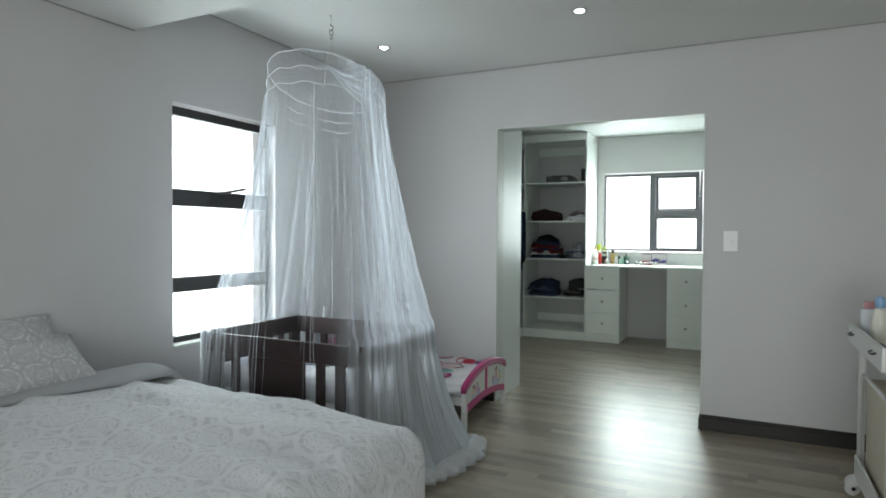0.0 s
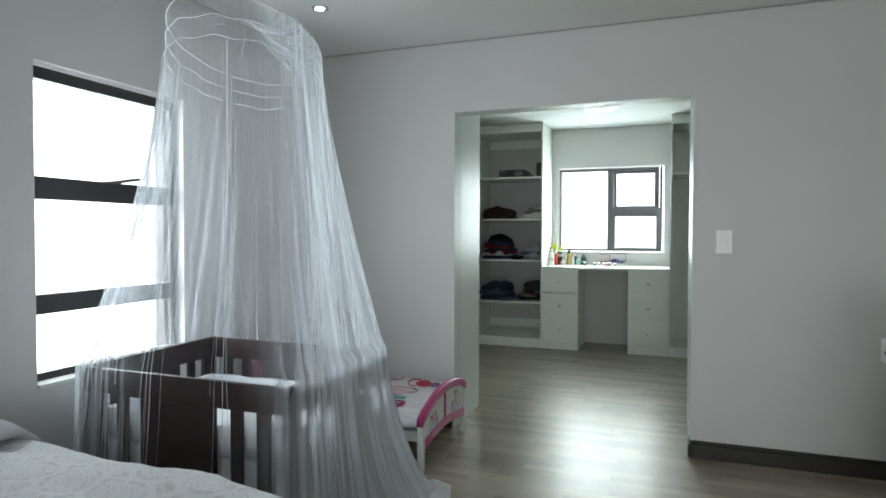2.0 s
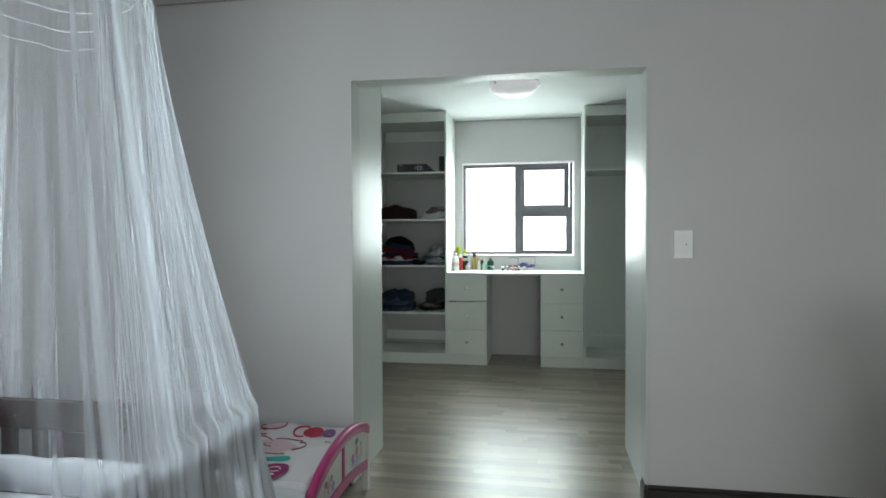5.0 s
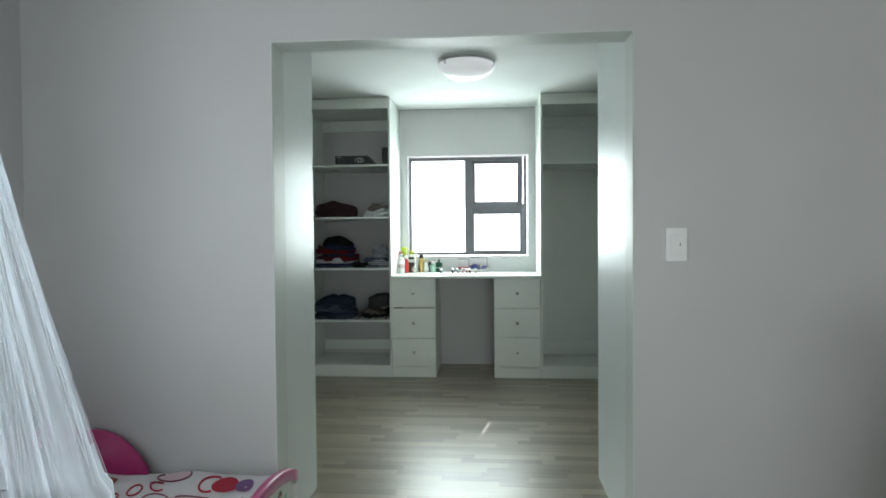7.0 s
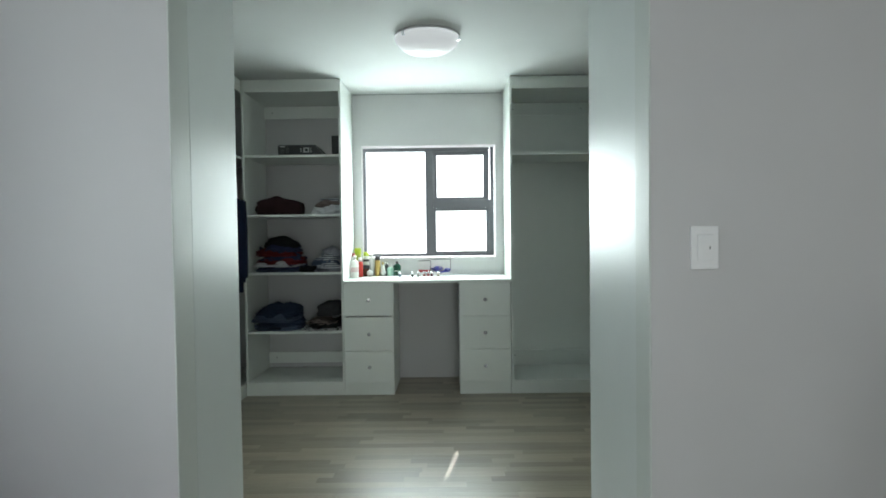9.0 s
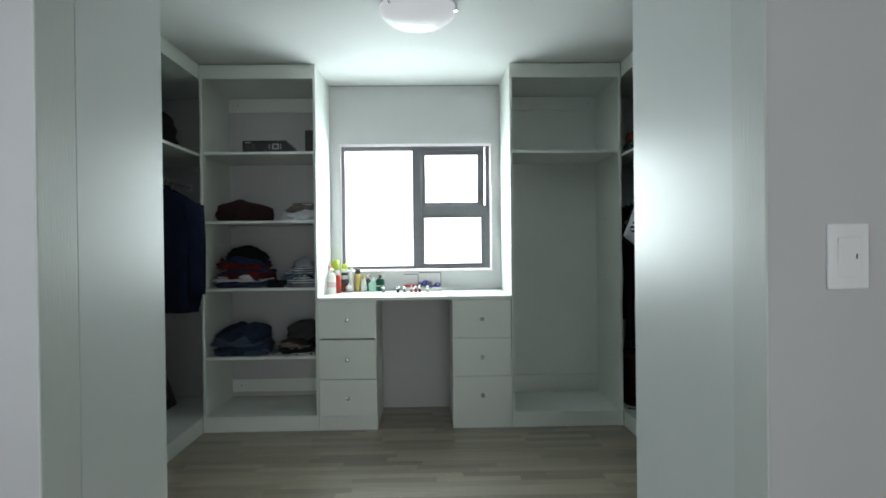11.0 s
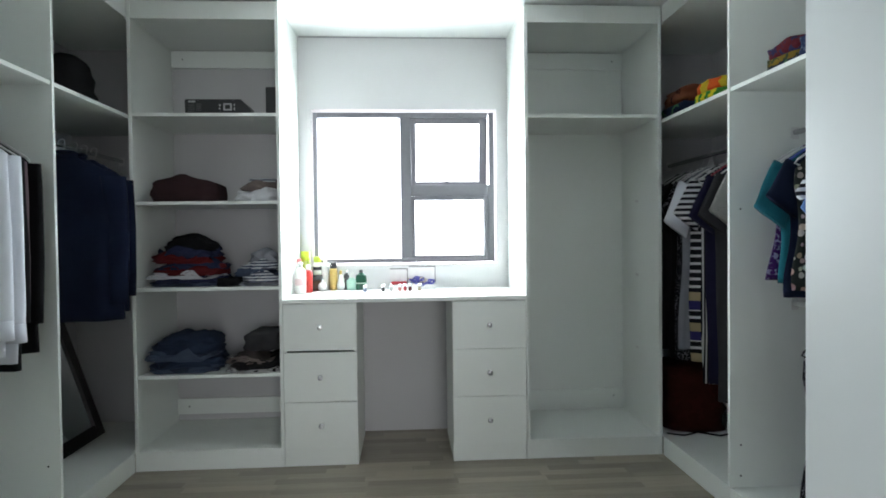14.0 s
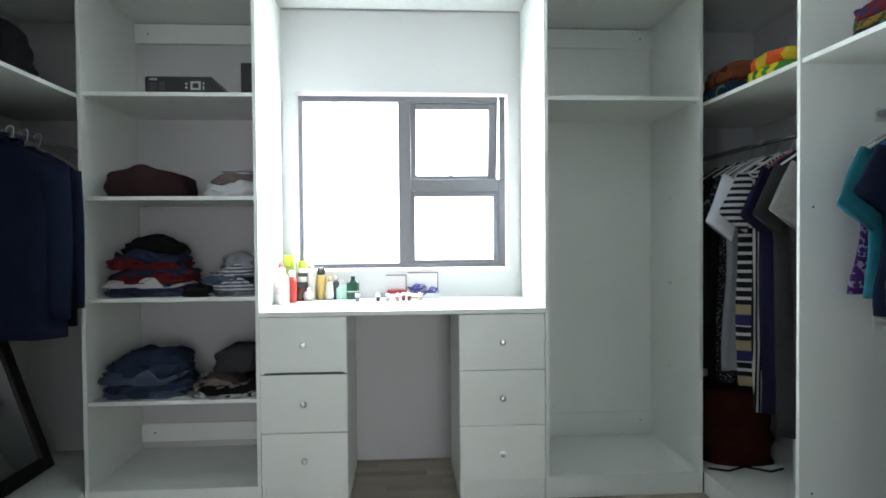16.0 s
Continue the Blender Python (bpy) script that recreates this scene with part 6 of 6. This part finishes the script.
folded("folded_batik", 0.60, 6.98, RS + 0.078, 0.27, 0.32, 0.070, rust, "rust brown patterned folded cloth", -4, 3.0, 0.016, "folded prints", 0.01)
folded("folded_batik", 0.60, 6.02, RS, 0.26, 0.24, 0.035, bluep, "dark blue patterned folded cloth", 4, 3.3, 0.01, "folded prints")
folded("folded_wax_print", 0.60, 6.02, RS + 0.034, 0.25, 0.23, 0.030, cloth("yellow_cotton", (0.20, 0.13, 0.02), (0.05, 0.06, 0.03), "print", 0.03), "dark yellow patterned folded cotton cloth", 8, 3.8, 0.01, "folded prints")
folded("folded_batik", 0.60, 6.00, RS + 0.064, 0.26, 0.24, 0.045, cloth("crimson_print", (0.10, 0.013, 0.02), (0.03, 0.03, 0.08), "print", 0.03), "dark red patterned folded cloth", -6, 4.1, 0.014, "folded prints")
folded("folded_batik", 0.61, 5.84, RS, 0.26, 0.16, 0.10, cloth("blue_white_print", (0.02, 0.03, 0.07), (0.10, 0.12, 0.16), "print", 0.012), "blue and white patterned folded cloth", 0, 4.6, 0.012, "folded prints")
redbag = cloth("rust_red_canvas", (0.040, 0.009, 0.006), (0.05, 0.010, 0.008), "print", 0.05)
rings = []
for j in range(10):
    t = j / 9
    rings.append([(0.19 * (abs(math.cos(a)) ** 0.6) * math.copysign(1, math.cos(a)) * (1 - 0.12 * t) + wobble(math.cos(a), math.sin(a), t * 3, 1.5, 0.05), 0.22 * (abs(math.sin(a)) ** 0.6) * math.copysign(1, math.sin(a)) * (1 - 0.2 * t) + wobble(math.cos(a), math.sin(a), t * 3 + 5, 1.5, 0.02), 0.36 * t) for a in [2 * math.pi * k / 28 for k in range(28)]])
bag = part("canvas_bag", loft(rings), redbag, smooth=True)
bag.location = (0.66, 7.24, BASE + 0.001)
tagged(bag, "rust red canvas bag on the wardrobe floor", "bag")
bag2 = part("black_strap", tube([(0.44, 7.00, BASE + 0.008), (0.52, 6.95, BASE + 0.010), (0.62, 6.99, BASE + 0.012), (0.72, 6.93, BASE + 0.008), (0.80, 6.96, BASE + 0.008)], 0.005, 6), black, smooth=True)
tagged(bag2, "black strap lying on the wardrobe floor", "strap")
paper = part("white_carton", box(-0.09, 0.09, -0.012, 0.012, 0, 0.34, 0.002), plain("white_card", (0.60, 0.60, 0.58), 0.7))
paper.matrix_world = pose(0.84, 6.78, BASE + 0.001, -4, 0, -14)
tagged(paper, "white card folder standing on the wardrobe floor", "folder")

# ---- toiletries and trinkets on the vanity ----
CT = 0.9215


def vessel(name, x, y, profile, mat, label, cap=None, capmat=None, n=20, flat=1.0, band=None, bandmat=None, category="bottle"):
    t = thing(name, (x, y, CT), label, category, "toiletries on the worktop")
    body = part("body", lathe(profile, n), mat, t, smooth=n > 8)
    body.scale = (1, flat, 1)
    if band:
        bd = part("label_band", lathe([(band[0], band[1]), (band[0], band[2])], n), bandmat, body)
    if cap:
        c = part("cap", lathe(cap, n), capmat, t, smooth=n > 8)
        c.scale = (1, flat, 1)
    return t


LIME = plain("lime_plastic", (0.42, 0.52, 0.03), 0.35)
GREEN = plain("bottle_green_glass", (0.01, 0.06, 0.035), 0.12)
MINT = plain("mint_glass", (0.35, 0.55, 0.46), 0.1)
GOLD = plain("gold_can", (0.50, 0.36, 0.12), 0.3, 0.5)
CLEAR = plain("clear_bottle", (0.62, 0.62, 0.60), 0.1)
BROWN = plain("brown_jar", (0.09, 0.035, 0.02), 0.25)
REDP = plain("red_plastic", (0.48, 0.03, 0.02), 0.35)
IVORY = plain("ivory_pump_bottle", (0.72, 0.70, 0.66), 0.3, vary=0.03)
OLIVE = plain("olive_lime_can", (0.34, 0.40, 0.09), 0.35)
vessel("pump_bottle", -1.665, 7.315, [(0.032, 0), (0.034, 0.006), (0.034, 0.125), (0.026, 0.145), (0.012, 0.155)], IVORY, "white pump lotion bottle with a pale band", [(0.011, 0.155), (0.011, 0.172), (0.017, 0.174), (0.017, 0.184), (0.006, 0.190)], WHITE_PLASTIC, band=(0.0345, 0.05, 0.09), bandmat=plain("pink_label", (0.62, 0.45, 0.45), 0.5))
vessel("red_bottle", -1.628, 7.385, [(0.022, 0), (0.024, 0.005), (0.024, 0.120), (0.016, 0.136)], REDP, "red plastic bottle with a white cap", [(0.015, 0.136), (0.015, 0.165), (0.010, 0.170)], WHITE_PLASTIC)
vessel("spray_bottle", -1.690, 7.425, [(0.022, 0), (0.024, 0.005), (0.024, 0.15), (0.014, 0.17)], IVORY, "white bottle with a rose cap", [(0.014, 0.17), (0.014, 0.2), (0.010, 0.206)], plain("rose_cap", (0.5, 0.12, 0.12), 0.35))
vessel("cream_jar", -1.610, 7.500, [(0.046, 0), (0.048, 0.006), (0.048, 0.062), (0.044, 0.068)], BROWN, "brown cream jar with a black lid", [(0.049, 0.068), (0.050, 0.072), (0.050, 0.094), (0.046, 0.098)], BLACK)
vessel("spray_can", -1.664, 7.505, [(0.027, 0), (0.029, 0.004), (0.029, 0.186), (0.026, 0.190)], OLIVE, "tall lime green spray can", [(0.0285, 0.190), (0.0295, 0.193), (0.0295, 0.243), (0.026, 0.248)], LIME)
vessel("deodorant_can", -1.592, 7.545 - 0.03, [(0.024, 0.0985), (0.026, 0.102), (0.026, 0.165), (0.020, 0.178)], plain("white_label_can", (0.66, 0.68, 0.60), 0.35), "white and lime deodorant can standing on a jar", [(0.0235, 0.178), (0.0245, 0.180), (0.0245, 0.210), (0.020, 0.214)], LIME, band=(0.0265, 0.128, 0.150), bandmat=BLACK)
vessel("perfume_ball", -1.553, 7.455, [(0.012, 0), (0.024, 0.006), (0.031, 0.024), (0.026, 0.044), (0.012, 0.054)], CLEAR, "round faceted glass perfume bottle", [(0.009, 0.054), (0.011, 0.056), (0.011, 0.070)], CHROME, 10)
vessel("clear_bottle", -1.545, 7.525, [(0.024, 0), (0.026, 0.004), (0.026, 0.150), (0.012, 0.168)], CLEAR, "tall clear plastic bottle", [(0.012, 0.168), (0.012, 0.190)], WHITE_PLASTIC)
vessel("body_spray", -1.492, 7.510, [(0.023, 0), (0.025, 0.004), (0.025, 0.128), (0.020, 0.138)], GOLD, "gold body spray can with a black cap", [(0.021, 0.138), (0.021, 0.172), (0.018, 0.176)], BLACK)
vessel("perfume_flask", -1.445, 7.495, [(0.014, 0), (0.024, 0.012), (0.026, 0.035), (0.016, 0.075), (0.010, 0.100)], CLEAR, "waisted clear perfume flask with a gold top", [(0.009, 0.1), (0.011, 0.103), (0.008, 0.126)], GOLD)
vessel("grey_flask", -1.412, 7.525, [(0.018, 0), (0.020, 0.004), (0.014, 0.06), (0.018, 0.09), (0.008, 0.105)], STEEL, "dark grey perfume flask", [(0.008, 0.105), (0.009, 0.125)], CHROME)
vessel("mint_bottle", -1.378, 7.505, [(0.030, 0), (0.032, 0.004), (0.032, 0.060), (0.014, 0.078)], MINT, "mint green glass bottle with a clear cap", [(0.012, 0.078), (0.013, 0.08), (0.013, 0.108)], CLEAR, 8, 0.7)
vessel("green_flask", -1.318, 7.500, [(0.032, 0), (0.034, 0.004), (0.034, 0.092), (0.014, 0.108)], GREEN, "flat dark green glass cologne flask", [(0.012, 0.108), (0.012, 0.126), (0.009, 0.128)], BLACK, 8, 0.5, (0.0346, 0.040, 0.046), plain("pale_print", (0.45, 0.55, 0.48), 0.5))
BOXM = plain("clear_acrylic", (0.62, 0.60, 0.60), 0.12)


def tray_box(x, y, w, d, h, label):
    t = thing("acrylic_box", (x, y, CT), label, "box", "trinket boxes")
    for u0, u1, v0, v1, z0, z1, nm in ((-w / 2, w / 2, -d / 2, d / 2, 0, 0.004, "base"), (-w / 2, w / 2, d / 2 - 0.003, d / 2, 0.004, h, "lid"), (-w / 2, -w / 2 + 0.003, -d / 2, d / 2 - 0.003, 0.004, 0.035, "side"), (w / 2 - 0.003, w / 2, -d / 2, d / 2 - 0.003, 0.004, 0.035, "side"), (-w / 2 + 0.003, w / 2 - 0.003, -d / 2, -d / 2 + 0.003, 0.004, 0.030, "front")):
        part(nm, box(u0, u1, v0, v1, z0, z1, 0.0008), BOXM, t)
    part("lid_rim", box(-w / 2, w / 2, d / 2 - 0.006, d / 2 - 0.0032, h - 0.006, h, 0.0008), STEEL, t)
    part("lid_rim", box(w / 2 - 0.005, w / 2, d / 2 - 0.006, d / 2 - 0.0032, 0.036, h - 0.006, 0.0008), STEEL, t)


tray_box(-1.080, 7.515, 0.115, 0.09, 0.130, "small clear acrylic trinket box standing open")
tray_box(-0.930, 7.515, 0.172, 0.09, 0.142, "clear acrylic trinket box standing open, full of blue ribbons")
rng2 = random.Random(8)
for col, cx, w, count, nm, lab in (((0.05, 0.05, 0.30), -0.935, 0.065, 14, "blue_ribbon", "royal blue and silver hair ribbon heaped in the box"), ((0.42, 0.34, 0.22), -0.965, 0.04, 6, "gold_scrunchie", "gold hair band in the box")):
    bm = bmesh.new()
    for k in range(count):
        px, pz = cx + rng2.uniform(-w, w), CT + 0.012 + rng2.uniform(0, 0.05 if col[2] > 0.2 else 0.02)
        py = 7.50 + rng2.uniform(-0.02, 0.015)
        pts = [(px + 0.02 * math.cos(a + k) * (1 + 0.3 * math.sin(2 * a)), py + 0.012 * math.sin(2 * a + k), pz + 0.014 * math.sin(a) + 0.006) for a in [0.5 * q for q in range(13)]]
        tube(pts, 0.0045, 6, bm)
    ob = part(nm, bm, plain(nm + "_cloth", col, 0.45), smooth=True)
    tagged(ob, lab, "hair accessory")
purse = part("red_purse", box(-0.052, 0.052, -0.022, 0.022, 0, 0.044, 0.008, steps=3), cloth("dark_red_leather", (0.36, 0.055, 0.06), vary=0.1), smooth=True)
purse.location = (-1.080, 7.505, CT + 0.0045)
tagged(purse, "dark red trinket purse in the acrylic box", "purse")
NAIL = [(-1.285, 7.36, (0.16, 0.18, 0.24)), (-1.175, 7.36, (0.05, 0.05, 0.05)), (-1.125, 7.375, (0.40, 0.38, 0.36)), (-1.073, 7.37, (0.50, 0.22, 0.20)), (-1.010, 7.375, (0.10, 0.03, 0.03)), (-0.952, 7.375, (0.42, 0.34, 0.26)), (-1.040, 7.385, (0.35, 0.05, 0.06))]
for x, y, col in NAIL:
    v = thing("nail_varnish", (x, y, CT), "tiny nail varnish bottle with a metallic cap", "nail varnish", "nail varnish bottles")
    part("body", lathe([(0.009, 0), (0.010, 0.002), (0.011, 0.020), (0.007, 0.025)], 12), plain("varnish", col, 0.15), v, smooth=True)
    part("cap", lathe([(0.007, 0.025), (0.012, 0.028), (0.013, 0.036), (0.006, 0.043)], 10), CHROME, v, smooth=True)

# ---- plain bright distance outside the windows ----
HAZE = glowing("bright_overcast_distance", (0.97, 0.99, 1.0), 3.0)
bm = bmesh.new()
bm.faces.new([bm.verts.new(p) for p in ((-7, NORTH + 3.2, -1.0), (5, NORTH + 3.2, -1.0), (5, NORTH + 3.2, 3.3), (-7, NORTH + 3.2, 3.3))])
tagged(part("backdrop_north", bm, HAZE), "plain bright hazy distance outside the window", "backdrop", "", "structure")
bm = bmesh.new()
bm.faces.new([bm.verts.new(p) for p in ((LEFT - 3.2, -3, -1.5), (LEFT - 3.2, 11, -1.5), (LEFT - 3.2, 11, 4.2), (LEFT - 3.2, -3, 4.2))])
tagged(part("backdrop_west", bm, HAZE), "plain bright hazy distance outside the window", "backdrop", "", "structure")

# ---- laminate floor boards, laid last ----
sub = box(CL - T, RIGHT + T, SOUTH - T, NORTH + T, -0.15, -0.012)
floor = structure("floor", sub, HOLE, "grey-brown laminate board floor with a satin sheen", "floor")
BW, BL = 0.1929, 1.29
board_meshes = {}


def board_mesh(length):
    key = round(length, 3)
    if key not in board_meshes:
        bm = box(0, length - 0.0003, 0, BW - 0.0003, -0.012, 0, 0.0004, steps=1)
        me = bpy.data.meshes.new("board")
        bm.to_mesh(me)
        bm.free()
        me.materials.append(LAMINATE)
        board_meshes[key] = me
    return board_meshes[key]


rng = random.Random(4)
row0 = int(math.floor((SOUTH - 0.1) / BW))
for r in range(row0, int(math.ceil((NORTH + 0.1) / BW))):
    y = r * BW
    xa, xb = (LEFT - 0.1, RIGHT + 0.1) if y + BW < PART else (CL - 0.05, CR + 0.05)
    x = xa
    length = rng.choice((0.43, 0.86, 1.29))
    while x < xb - 0.01:
        length = min(length, xb - x)
        b = new("board", board_mesh(length))
        b.location = (x, y, 0)
        b.parent = floor
        x += length
        length = BL
